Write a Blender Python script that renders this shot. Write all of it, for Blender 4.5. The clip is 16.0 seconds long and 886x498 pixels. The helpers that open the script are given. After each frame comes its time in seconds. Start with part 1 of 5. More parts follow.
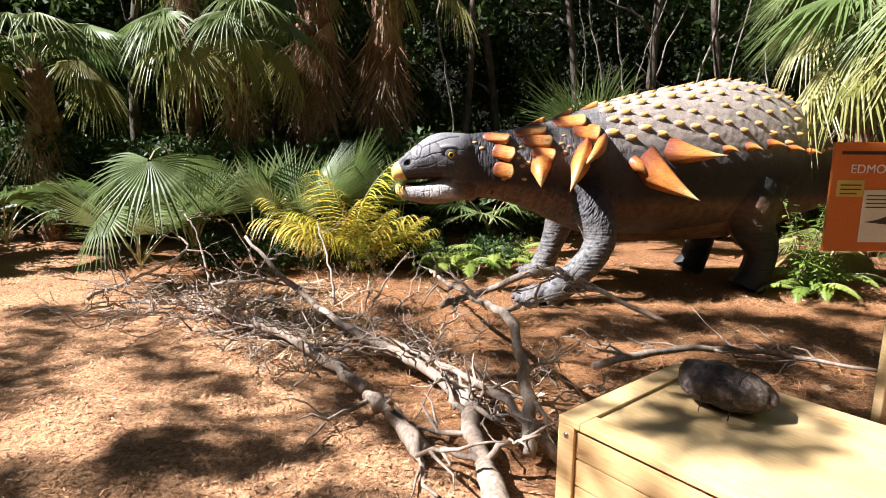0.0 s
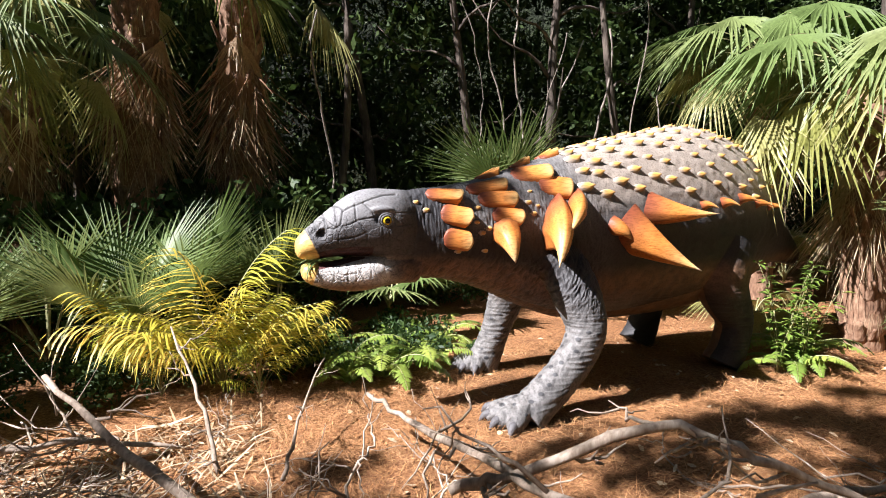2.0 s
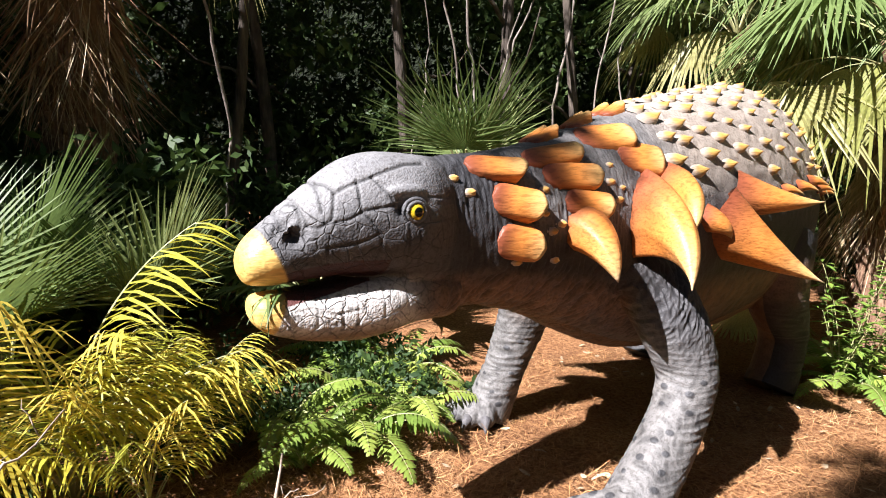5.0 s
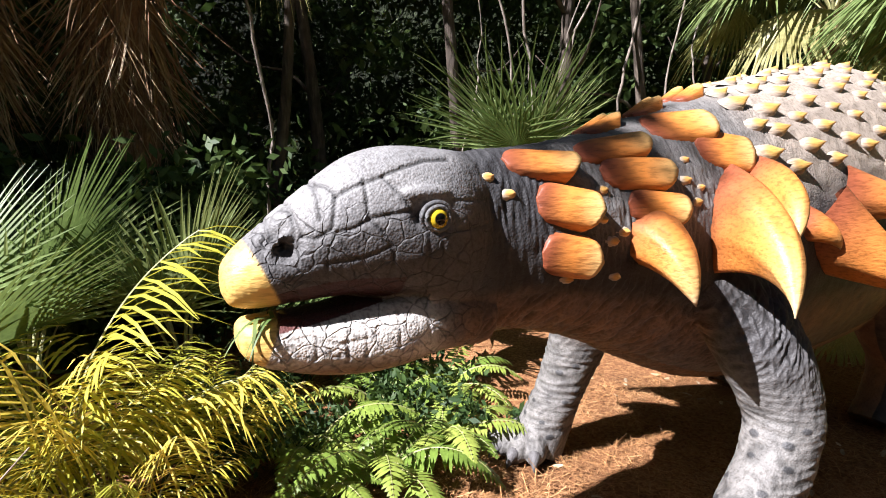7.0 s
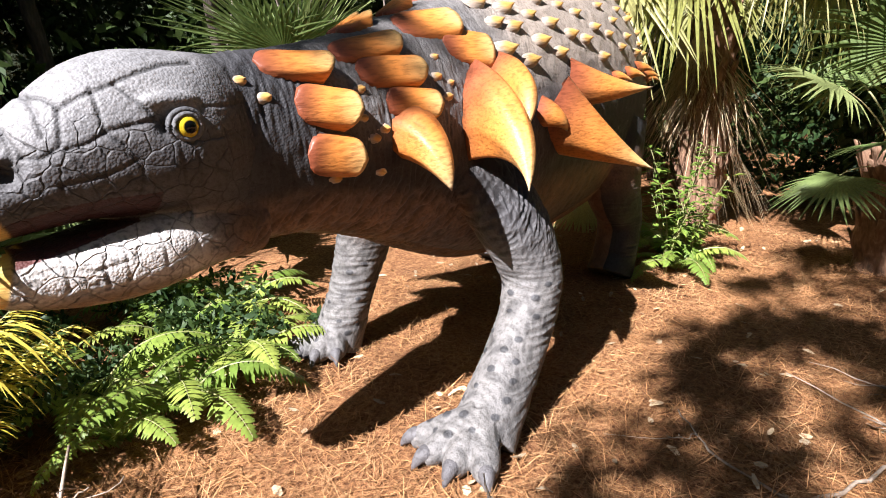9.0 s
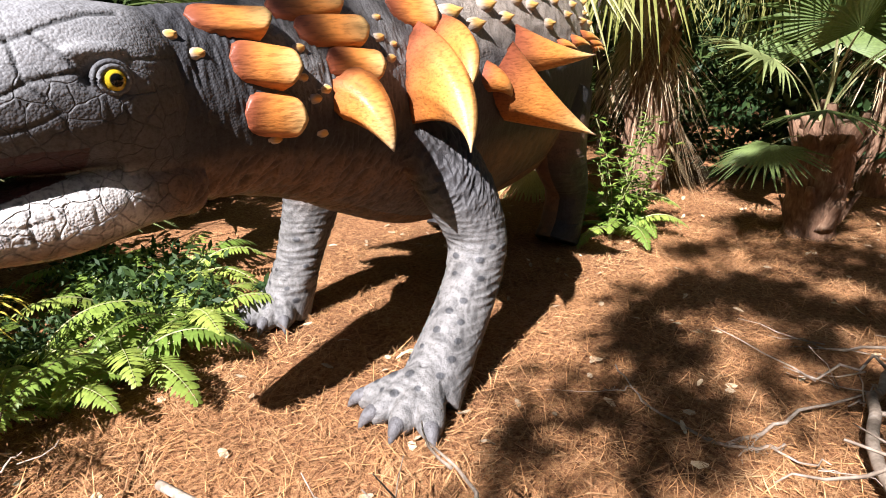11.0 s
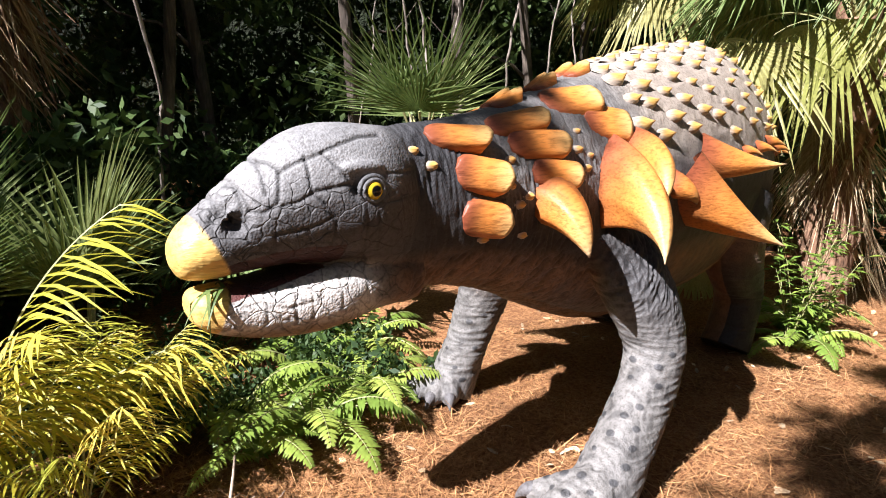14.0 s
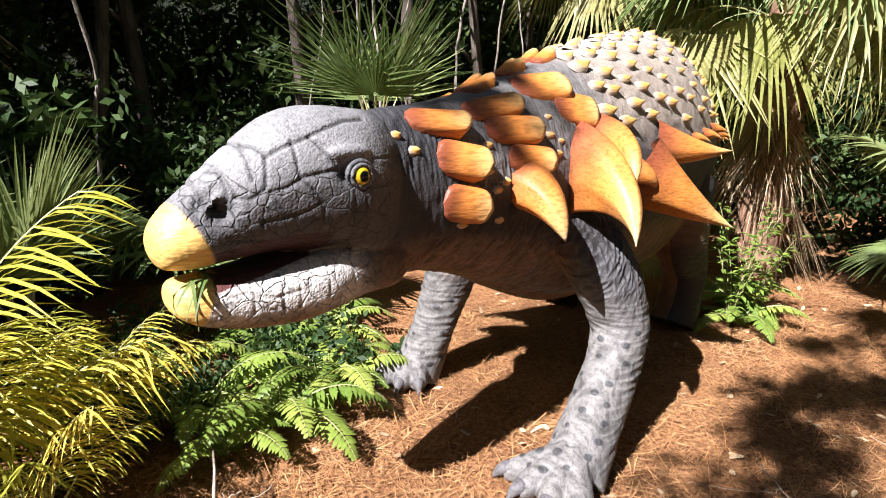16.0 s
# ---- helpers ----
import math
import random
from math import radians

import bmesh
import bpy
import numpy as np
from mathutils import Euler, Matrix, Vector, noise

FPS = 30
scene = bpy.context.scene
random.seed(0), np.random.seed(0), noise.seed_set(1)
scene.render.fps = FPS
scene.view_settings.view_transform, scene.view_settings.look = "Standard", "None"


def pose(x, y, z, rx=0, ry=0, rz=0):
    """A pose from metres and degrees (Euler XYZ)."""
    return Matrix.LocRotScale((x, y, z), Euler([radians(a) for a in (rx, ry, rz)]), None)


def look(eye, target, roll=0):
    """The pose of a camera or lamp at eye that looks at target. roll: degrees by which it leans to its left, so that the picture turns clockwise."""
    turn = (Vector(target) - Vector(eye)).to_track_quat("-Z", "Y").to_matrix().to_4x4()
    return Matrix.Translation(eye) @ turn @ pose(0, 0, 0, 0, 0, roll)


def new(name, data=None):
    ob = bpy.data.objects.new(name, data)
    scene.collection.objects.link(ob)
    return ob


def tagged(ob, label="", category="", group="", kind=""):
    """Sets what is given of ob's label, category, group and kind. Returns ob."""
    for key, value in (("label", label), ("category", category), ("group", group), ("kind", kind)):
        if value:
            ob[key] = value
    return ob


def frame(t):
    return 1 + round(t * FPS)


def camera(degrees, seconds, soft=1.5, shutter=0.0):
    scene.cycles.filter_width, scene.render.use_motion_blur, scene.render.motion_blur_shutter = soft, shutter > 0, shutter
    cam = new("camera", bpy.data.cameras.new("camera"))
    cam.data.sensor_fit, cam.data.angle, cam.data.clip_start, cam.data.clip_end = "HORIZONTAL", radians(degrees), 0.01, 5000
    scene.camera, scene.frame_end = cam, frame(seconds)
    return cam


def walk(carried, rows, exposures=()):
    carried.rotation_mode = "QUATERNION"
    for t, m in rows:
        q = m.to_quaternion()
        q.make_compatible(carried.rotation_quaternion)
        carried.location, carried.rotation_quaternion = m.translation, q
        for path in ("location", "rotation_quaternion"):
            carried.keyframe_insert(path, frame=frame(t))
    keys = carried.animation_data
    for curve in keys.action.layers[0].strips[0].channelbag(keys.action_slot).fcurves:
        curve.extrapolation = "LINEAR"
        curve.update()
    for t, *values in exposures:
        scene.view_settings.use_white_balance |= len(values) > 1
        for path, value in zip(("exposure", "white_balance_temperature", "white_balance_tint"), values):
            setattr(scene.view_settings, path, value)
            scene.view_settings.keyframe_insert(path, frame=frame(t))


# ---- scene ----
cam = camera(76.3, 16.0, soft=1.0)


def aim(x, y, z, turn, pitch, lean):
    """An eye, the degrees it turns to the right of +y, looks up, and leans to its right."""
    return pose(x, y, z, 0, 0, -turn) @ pose(0, 0, 0, 90 + pitch) @ pose(0, 0, 0, 0, 0, -lean)


# seconds, place, turn, pitch, lean
ROWS = [
    (0, -0.172, -0.564, 1.519, 2.52, -10.22, -0.42),
    (0.5, -0.408, -0.075, 1.557, 10.34, -5.67, 0.50),
    (1, -0.519, 0.414, 1.575, 12.01, -5.69, 1.35),
    (1.5, -0.633, 0.888, 1.583, 14.78, -4.70, 0.71),
    (2, -0.818, 1.332, 1.612, 19.99, -5.35, 0.25),
    (2.5, -0.912, 1.712, 1.634, 21.75, -6.08, 0.02),
    (3, -0.939, 2.122, 1.653, 24.40, -5.49, 0.75),
    (3.5, -1.028, 2.477, 1.630, 29.65, -6.40, 0.96),
    (5.8, -0.760, 3.585, 1.598, 34.19, -8.42, -1.49),
    (6, -0.696, 3.616, 1.596, 32.37, -8.69, -1.26),
    (6.5, -0.628, 3.627, 1.592, 29.17, -8.49, -0.96),
    (7, -0.627, 3.607, 1.588, 27.70, -7.86, -0.69),
    (7.5, -0.624, 3.595, 1.587, 27.16, -7.90, -0.57),
    (8, -0.631, 3.570, 1.592, 26.68, -7.98, -0.42),
    (8.5, -0.628, 3.525, 1.586, 33.68, -10.33, 1.05),
    (9, -0.605, 3.473, 1.553, 48.08, -16.80, 2.02),
    (9.2, -0.588, 3.457, 1.541, 51.18, -18.56, 1.85),
    (11.3, -0.610, 3.397, 1.503, 52.49, -19.38, 1.18),
    (11.5, -0.622, 3.392, 1.538, 51.43, -18.83, 1.06),
    (12, -0.675, 3.387, 1.571, 45.51, -14.68, 0.85),
    (12.5, -0.754, 3.392, 1.609, 40.94, -12.15, -0.34),
    (13, -0.783, 3.431, 1.622, 39.47, -11.38, -0.65),
    (13.5, -0.817, 3.475, 1.642, 39.17, -11.91, -0.47),
    (14, -0.861, 3.513, 1.652, 39.17, -12.10, -0.57),
    (14.5, -0.908, 3.542, 1.662, 38.85, -12.15, -0.53),
    (15, -0.949, 3.559, 1.667, 38.83, -12.38, -0.57),
    (15.5, -0.959, 3.588, 1.660, 42.46, -13.04, -0.85),
    (16, -0.987, 3.627, 1.650, 45.61, -13.49, -1.22),
]
walk(cam, [(t, aim(*r)) for t, *r in ROWS])

# ---- light ----
SUN_HIGH = 45.5
world = bpy.data.worlds.new("sky")
scene.world = world
world.use_nodes = True
wn, wl = world.node_tree.nodes, world.node_tree.links
sky = wn.new("ShaderNodeTexSky")
sky.sky_type, sky.sun_disc = "NISHITA", False
sky.sun_elevation, sky.sun_rotation = radians(SUN_HIGH), radians(-90)
wl.new(sky.outputs[0], wn["Background"].inputs[0])
wn["Background"].inputs[1].default_value = 0.019
sun = new("sun", bpy.data.lights.new("sun", "SUN"))
sun.data.energy, sun.data.angle, sun.data.color = 5.0, radians(0.55), (1.0, 0.97, 1.04)
sun.matrix_world = look((-8, 5, 10), (-8 + math.cos(radians(SUN_HIGH)), 5.04, 10 - math.sin(radians(SUN_HIGH))))
scene.view_settings.exposure = 1.82


# ---- materials ----
def nodes_of(name):
    m = bpy.data.materials.new(name)
    m.use_nodes = True
    nt = m.node_tree
    return m, nt.nodes, nt.links, nt.nodes["Principled BSDF"]


def noise_node(n, l, scale, detail=4.0, stretch=None, rough=0.55):
    tc = n.new("ShaderNodeTexCoord")
    out = tc.outputs["Object"]
    if stretch:
        mp = n.new("ShaderNodeMapping")
        mp.inputs["Scale"].default_value = stretch
        l.new(out, mp.inputs[0])
        out = mp.outputs[0]
    t = n.new("ShaderNodeTexNoise")
    t.inputs["Scale"].default_value, t.inputs["Detail"].default_value, t.inputs["Roughness"].default_value = scale, detail, rough
    l.new(out, t.inputs["Vector"])
    return t.outputs["Fac"]


def ramp_node(n, l, fac, stops):
    r = n.new("ShaderNodeValToRGB")
    while len(r.color_ramp.elements) < len(stops):
        r.color_ramp.elements.new(0.5)
    for e, (p, c) in zip(r.color_ramp.elements, stops):
        e.position, e.color = p, (*c, 1)
    l.new(fac, r.inputs[0])
    return r.outputs[0]


def mix_node(n, l, a, b, fac, how="MIX"):
    m = n.new("ShaderNodeMix")
    m.data_type, m.blend_type = "RGBA", how
    if isinstance(fac, (int, float)):
        m.inputs[0].default_value = fac
    else:
        l.new(fac, m.inputs[0])
    for value, slot in ((a, m.inputs[6]), (b, m.inputs[7])):
        if isinstance(value, tuple):
            slot.default_value = (*value, 1)
        else:
            l.new(value, slot)
    return m.outputs[2]


def bump_node(n, l, height, strength, distance, before=None):
    b = n.new("ShaderNodeBump")
    b.inputs["Strength"].default_value, b.inputs["Distance"].default_value = strength, distance
    l.new(height, b.inputs["Height"])
    if before:
        l.new(before, b.inputs["Normal"])
    return b.outputs[0]


def surface(name, dark, mid, light, rough=0.7, coarse=3.0, fine=60.0, bump=0.4, depth=0.01, stretch=None, island=False, spec=0.3):
    """A matt natural surface: three tones at two scales, with relief."""
    m, n, l, p = nodes_of(name)
    a, b = noise_node(n, l, coarse, 5), noise_node(n, l, fine, 4, stretch)
    mixed = n.new("ShaderNodeMath")
    mixed.operation, mixed.inputs[1].default_value = "MULTIPLY_ADD", 0.5
    l.new(a, mixed.inputs[0])
    half = n.new("ShaderNodeMath")
    half.operation, half.inputs[1].default_value = "MULTIPLY", 0.5
    l.new(b, half.inputs[0])
    l.new(half.outputs[0], mixed.inputs[2])
    col = ramp_node(n, l, mixed.outputs[0], [(0.32, dark), (0.5, mid), (0.68, light)])
    if island:
        g = n.new("ShaderNodeNewGeometry")
        tone = ramp_node(n, l, g.outputs["Random Per Island"], [(0.0, (0.55, 0.55, 0.55)), (0.6, (1, 1, 1)), (1.0, (1.45, 1.4, 1.3))])
        col = mix_node(n, l, col, tone, 1.0, "MULTIPLY")
    l.new(col, p.inputs["Base Color"])
    p.inputs["Roughness"].default_value, p.inputs["Specular IOR Level"].default_value = rough, spec
    l.new(bump_node(n, l, b, bump, depth), p.inputs["Normal"])
    return m


def leaf(name, tones, rough=0.45, through_light=0.35, veins=40.0):
    """A thin leaf: tone by blade, grain along it, some light let through."""
    m, n, l, p = nodes_of(name)
    g = n.new("ShaderNodeNewGeometry")
    info = n.new("ShaderNodeObjectInfo")
    add = n.new("ShaderNodeMath")
    add.operation = "MULTIPLY_ADD"
    add.inputs[1].default_value = 0.45
    l.new(g.outputs["Random Per Island"], add.inputs[0])
    part_tone = n.new("ShaderNodeMath")
    part_tone.operation, part_tone.inputs[1].default_value = "MULTIPLY", 0.55
    l.new(info.outputs["Random"], part_tone.inputs[0])
    l.new(part_tone.outputs[0], add.inputs[2])
    col = ramp_node(n, l, add.outputs[0], [(i / (len(tones) - 1), c) for i, c in enumerate(tones)])
    grain = ramp_node(n, l, noise_node(n, l, veins, 3), [(0.3, (0.75, 0.75, 0.75)), (0.7, (1.15, 1.15, 1.15))])
    col = mix_node(n, l, col, grain, 1.0, "MULTIPLY")
    l.new(col, p.inputs["Base Color"])
    p.inputs["Roughness"].default_value = rough
    p.inputs["Specular IOR Level"].default_value = 0.3
    tr = n.new("ShaderNodeBsdfTranslucent")
    l.new(col, tr.inputs[0])
    mx = n.new("ShaderNodeMixShader")
    mx.inputs[0].default_value = through_light
    l.new(p.outputs[0], mx.inputs[1])
    l.new(tr.outputs[0], mx.inputs[2])
    l.new(mx.outputs[0], n["Material Output"].inputs[0])
    return m


def painted_hide(name, rough, scale, bump, streak):
    """Moulded and painted skin: the mesh brings its tones and painted-in shade; pebbles, cracks and brushwork come from
    here.
    """
    m, n, l, p = nodes_of(name)
    a = n.new("ShaderNodeAttribute")
    a.attribute_name = "paint_and_shade"
    blot = ramp_node(n, l, noise_node(n, l, 7, 6), [(0.3, (0.78, 0.78, 0.79)), (0.55, (1, 1, 1)), (0.75, (1.14, 1.13, 1.12))])
    col = mix_node(n, l, a.outputs["Color"], blot, 1.0, "MULTIPLY")
    fine = noise_node(n, l, scale, 3, streak)
    col = mix_node(n, l, col, ramp_node(n, l, fine, [(0.34, (0.6, 0.58, 0.56)), (0.5, (1, 1, 1)), (0.7, (1.12, 1.12, 1.12))]), 0.8, "MULTIPLY")
    p.inputs["Roughness"].default_value, p.inputs["Specular IOR Level"].default_value = rough, 0.35
    first = bump_node(n, l, fine, bump, 0.005)
    if streak is None:
        place = n.new("ShaderNodeTexCoord").outputs["Object"]
        v = n.new("ShaderNodeTexVoronoi")
        v.inputs["Scale"].default_value = 120
        l.new(place, v.inputs["Vector"])
        first = bump_node(n, l, v.outputs["Distance"], 0.45, -0.004, first)
        # cracked plates: uneven cells with dark seams, where the mesh asks for them
        warp = n.new("ShaderNodeTexNoise")
        warp.inputs["Scale"].default_value = 14
        l.new(place, warp.inputs["Vector"])
        bent = n.new("ShaderNodeVectorMath")
        bent.operation = "MULTIPLY_ADD"
        bent.inputs[1].default_value = (0.045, 0.045, 0.045)
        l.new(warp.outputs["Color"], bent.inputs[0])
        l.new(place, bent.inputs[2])
        cells = n.new("ShaderNodeTexVoronoi")
        cells.feature = "DISTANCE_TO_EDGE"
        cells.inputs["Scale"].default_value = 14
        l.new(bent.outputs[0], cells.inputs["Vector"])
        seam = n.new("ShaderNodeMapRange")
        seam.inputs["From Min"].default_value, seam.inputs["From Max"].default_value = 0.004, 0.05
        seam.inputs["To Min"].default_value, seam.inputs["To Max"].default_value = 1.0, 0.0
        l.new(cells.outputs["Distance"], seam.inputs["Value"])
        share = n.new("ShaderNodeMath")
        share.operation = "MULTIPLY"
        l.new(seam.outputs[0], share.inputs[0])
        l.new(a.outputs["Alpha"], share.inputs[1])
        half = n.new("ShaderNodeMath")
        half.operation, half.inputs[1].default_value = "MULTIPLY", 0.42
        l.new(share.outputs[0], half.inputs[0])
        col = mix_node(n, l, col, (0.02, 0.019, 0.018), half.outputs[0])
        first = bump_node(n, l, share.outputs[0], 0.7, -0.006, first)
    l.new(col, p.inputs["Base Color"])
    l.new(first, p.inputs["Normal"])
    return m


def plain(name, colour, rough=0.5, metal=0.0, spec=0.5):
    m, n, l, p = nodes_of(name)
    p.inputs["Base Color"].default_value = (*colour, 1)
    p.inputs["Roughness"].default_value, p.inputs["Metallic"].default_value, p.inputs["Specular IOR Level"].default_value = rough, metal, spec
    return m


HIDE = painted_hide("moulded_hide", 0.6, 70, 0.3, None)
HORN = painted_hide("painted_horn", 0.45, 11, 0.5, (1.0, 5.0, 9.0))
EYE_GLOSS = painted_hide("glossy_eye", 0.12, 40, 0.0, (1, 1, 1))
NEEDLES = surface("pine_needles", (0.16, 0.075, 0.03), (0.36, 0.18, 0.075), (0.56, 0.34, 0.17), 0.75, 2.0, 30, 0.1, 0.002, None, True)
CHIPS = surface("wood_chips", (0.27, 0.14, 0.07), (0.49, 0.29, 0.15), (0.66, 0.45, 0.27), 0.8, 2.0, 30, 0.2, 0.002, None, True)
DRY_LEAF = surface("dry_leaf", (0.30, 0.20, 0.11), (0.52, 0.40, 0.25), (0.68, 0.58, 0.42), 0.6, 9, 60, 0.2, 0.002, None, True)
BARK_PALE = surface("weathered_branch", (0.11, 0.08, 0.055), (0.27, 0.21, 0.155), (0.46, 0.39, 0.31), 0.8, 5, 45, 0.6, 0.006, (1, 1, 0.25))
BARK_DARK = surface("forest_bark", (0.03, 0.024, 0.018), (0.075, 0.058, 0.044), (0.16, 0.13, 0.1), 0.85, 3, 22, 0.9, 0.03, (1, 1, 0.2))
BARK_PALM = surface("palm_fibre", (0.06, 0.035, 0.02), (0.20, 0.11, 0.065), (0.36, 0.24, 0.15), 0.85, 6, 40, 0.9, 0.02, (1, 1, 0.3))
FAN = leaf("fan_palm_blade", [(0.055, 0.105, 0.025), (0.095, 0.155, 0.04), (0.15, 0.205, 0.065), (0.23, 0.26, 0.1)], 0.5, 0.3)
FAN_YOUNG = leaf("young_fan_blade", [(0.18, 0.22, 0.05), (0.30, 0.31, 0.09), (0.42, 0.39, 0.17)], 0.4, 0.4)
VINE_BARK = surface("dry_vine", (0.08, 0.065, 0.05), (0.19, 0.16, 0.13), (0.36, 0.32, 0.27), 0.85, 5, 45, 0.6, 0.004, (1, 1, 0.25))
FAN_DEAD = leaf("dead_fan_blade", [(0.17, 0.09, 0.045), (0.34, 0.22, 0.12), (0.56, 0.44, 0.28), (0.36, 0.27, 0.14)], 0.7, 0.12)
# brown dead blades, toned down further in place of shade from the crowns
FAN_BROWN = leaf("brown_fan_blade", [(0.06, 0.028, 0.014), (0.13, 0.062, 0.03), (0.22, 0.125, 0.065), (0.34, 0.23, 0.13)], 0.75, 0.1)
GOLD = leaf("golden_palm_leaflet", [(0.13, 0.18, 0.03), (0.31, 0.33, 0.045), (0.54, 0.49, 0.06), (0.75, 0.58, 0.11), (0.66, 0.47, 0.27)], 0.38, 0.35)
FERN = leaf("sword_fern_leaflet", [(0.07, 0.135, 0.024), (0.18, 0.26, 0.045), (0.37, 0.42, 0.09)], 0.4, 0.28)
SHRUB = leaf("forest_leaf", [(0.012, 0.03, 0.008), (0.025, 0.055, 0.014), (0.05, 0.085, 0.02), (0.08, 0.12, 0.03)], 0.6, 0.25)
STALK = surface("palm_stalk", (0.16, 0.17, 0.06), (0.28, 0.28, 0.12), (0.42, 0.38, 0.22), 0.5, 6, 60, 0.2, 0.002)
STALK_DRY = surface("dry_stalk", (0.2, 0.14, 0.09), (0.36, 0.29, 0.2), (0.5, 0.43, 0.33), 0.7, 6, 60, 0.3, 0.003)


def ground_material():
    m, n, l, p = nodes_of("woodland_floor")
    a = n.new("ShaderNodeAttribute")
    a.attribute_name = "path"
    broad, fibre = noise_node(n, l, 1.3, 6), noise_node(n, l, 38, 6, None, 0.7)
    grain = noise_node(n, l, 160, 4)
    straw = ramp_node(n, l, fibre, [(0.33, (0.11, 0.048, 0.022)), (0.5, (0.29, 0.14, 0.062)), (0.66, (0.47, 0.27, 0.13))])
    blot = ramp_node(n, l, broad, [(0.35, (0.7, 0.66, 0.64)), (0.65, (1.2, 1.16, 1.1))])
    straw = mix_node(n, l, straw, blot, 1.0, "MULTIPLY")
    mulch = ramp_node(n, l, fibre, [(0.33, (0.25, 0.115, 0.055)), (0.5, (0.47, 0.26, 0.13)), (0.66, (0.64, 0.42, 0.24))])
    mulch = mix_node(n, l, mulch, blot, 0.8, "MULTIPLY")
    col = mix_node(n, l, straw, mulch, a.outputs["Fac"])
    col = mix_node(n, l, col, ramp_node(n, l, grain, [(0.35, (0.7, 0.7, 0.7)), (0.65, (1.2, 1.2, 1.2))]), 1.0, "MULTIPLY")
    l.new(col, p.inputs["Base Color"])
    p.inputs["Roughness"].default_value, p.inputs["Specular IOR Level"].default_value = 0.9, 0.15
    l.new(bump_node(n, l, grain, 0.5, 0.012, bump_node(n, l, fibre, 0.8, 0.03)), p.inputs["Normal"])
    return m


GROUND = ground_material()


# ---- mesh tools ----
class Geo:
    """Gathers vertices, faces and material numbers into one mesh."""

    def __init__(self):
        self.v, self.f, self.m, self.c, self.count = [], [], [], [], 0

    def add(self, verts, faces, slot=0, colour=None):
        verts = np.asarray(verts, float)
        self.v.append(verts)
        self.f += [tuple(int(i) + self.count for i in face) for face in faces]
        self.m += [slot] * len(faces)
        self.c.append(np.broadcast_to(np.asarray((1, 1, 1) if colour is None else colour, float), (len(verts), 3)))
        self.count += len(verts)
        return self

    def mesh(self, name, mats, smooth=True, paint_and_shade=False):
        me = bpy.data.meshes.new(name)
        me.from_pydata(np.concatenate(self.v).tolist(), [], self.f)
        for m in mats:
            me.materials.append(m)
        me.polygons.foreach_set("material_index", self.m)
        me.polygons.foreach_set("use_smooth", [smooth] * len(self.f))
        if paint_and_shade:
            at = me.color_attributes.new("paint_and_shade", "FLOAT_COLOR", "POINT")
            col = np.concatenate(self.c)
            at.data.foreach_set("color", np.c_[col, np.ones(len(col))].ravel())
        me.update()
        return me


def tube(g, pts, radii, sides=8, slot=0, colour=None, flat=1.0, cap=True):
    """A round stem along points; flat squashes it."""
    pts, radii = np.asarray(pts, float), np.asarray(radii, float)
    way = np.gradient(pts, axis=0)
    way /= np.linalg.norm(way, axis=1)[:, None] + 1e-9
    side = np.cross(way, (0, 0, 1))
    side[np.linalg.norm(side, axis=1) < 0.05] = (1, 0, 0)
    side /= np.linalg.norm(side, axis=1)[:, None]
    up = np.cross(side, way)
    a = np.linspace(0, 2 * np.pi, sides, endpoint=False)
    ring = pts[:, None] + radii[:, None, None] * (np.cos(a)[None, :, None] * side[:, None] + flat * np.sin(a)[None, :, None] * up[:, None])
    n = len(pts)
    faces = [(i * sides + j, i * sides + (j + 1) % sides, (i + 1) * sides + (j + 1) % sides, (i + 1) * sides + j) for i in range(n - 1) for j in range(sides)]
    if cap:
        faces += [tuple(range(sides - 1, -1, -1)), tuple(range((n - 1) * sides, n * sides))]
    g.add(ring.reshape(-1, 3), faces, slot, colour)
    return g


def rounded_box(g, size, at, bevel=0.004, slot=0, turn=None):
    bm = bmesh.new()
    bmesh.ops.create_cube(bm, size=1.0)
    bmesh.ops.scale(bm, vec=size, verts=bm.verts)
    bmesh.ops.bevel(bm, geom=bm.edges[:], offset=bevel, segments=2, affect="EDGES", profile=0.6)
    m = Matrix.Translation(at) @ (turn or Matrix())
    bm.verts.index_update()
    g.add([tuple(m @ v.co) for v in bm.verts], [[v.index for v in f.verts] for f in bm.faces], slot)
    bm.free()
    return g


def part(name, mesh, parent, label="", at=None):
    ob = new(name, mesh)
    ob.parent = parent
    if at is not None:
        ob.matrix_basis = at
    if label:
        tagged(ob, label)
    return ob


def thing(name, label, category, at=None, group="", kind=""):
    ob = new(name)
    ob.empty_display_size = 0.1
    if at is not None:
        ob.matrix_basis = at
    return tagged(ob, label, category, group, kind)


def solid(name, mesh, label, category, at=None, group="", kind=""):
    ob = new(name, mesh)
    if at is not None:
        ob.matrix_basis = at
    return tagged(ob, label, category, group, kind)


def rnd(a, b):
    return random.uniform(a, b)


# ---- ground ----
def ground_height(x, y):
    """Gentle humps of the litter; a low swell towards the trees."""
    h = 0.018 * np.sin(1.7 * x + 0.6 * y) * np.sin(1.3 * y - 0.4 * x) + 0.012 * np.sin(4.1 * x + 2.2) * np.sin(3.7 * y + 0.5)
    return h + 0.012 * np.maximum(0, y - 7.5) ** 1.3


def path_share(x, y):
    """1 on the wood-chip path, 0 on the needle bed."""
    s = -((x + 3.3) * 3.8 + (y - 5.6) * 3.7) / 5.3 + 0.18 * np.sin(2.3 * x - 1.1 * y) + 0.1 * np.sin(5.3 * y + x)
    return np.clip(0.5 + s / 0.5, 0, 1)


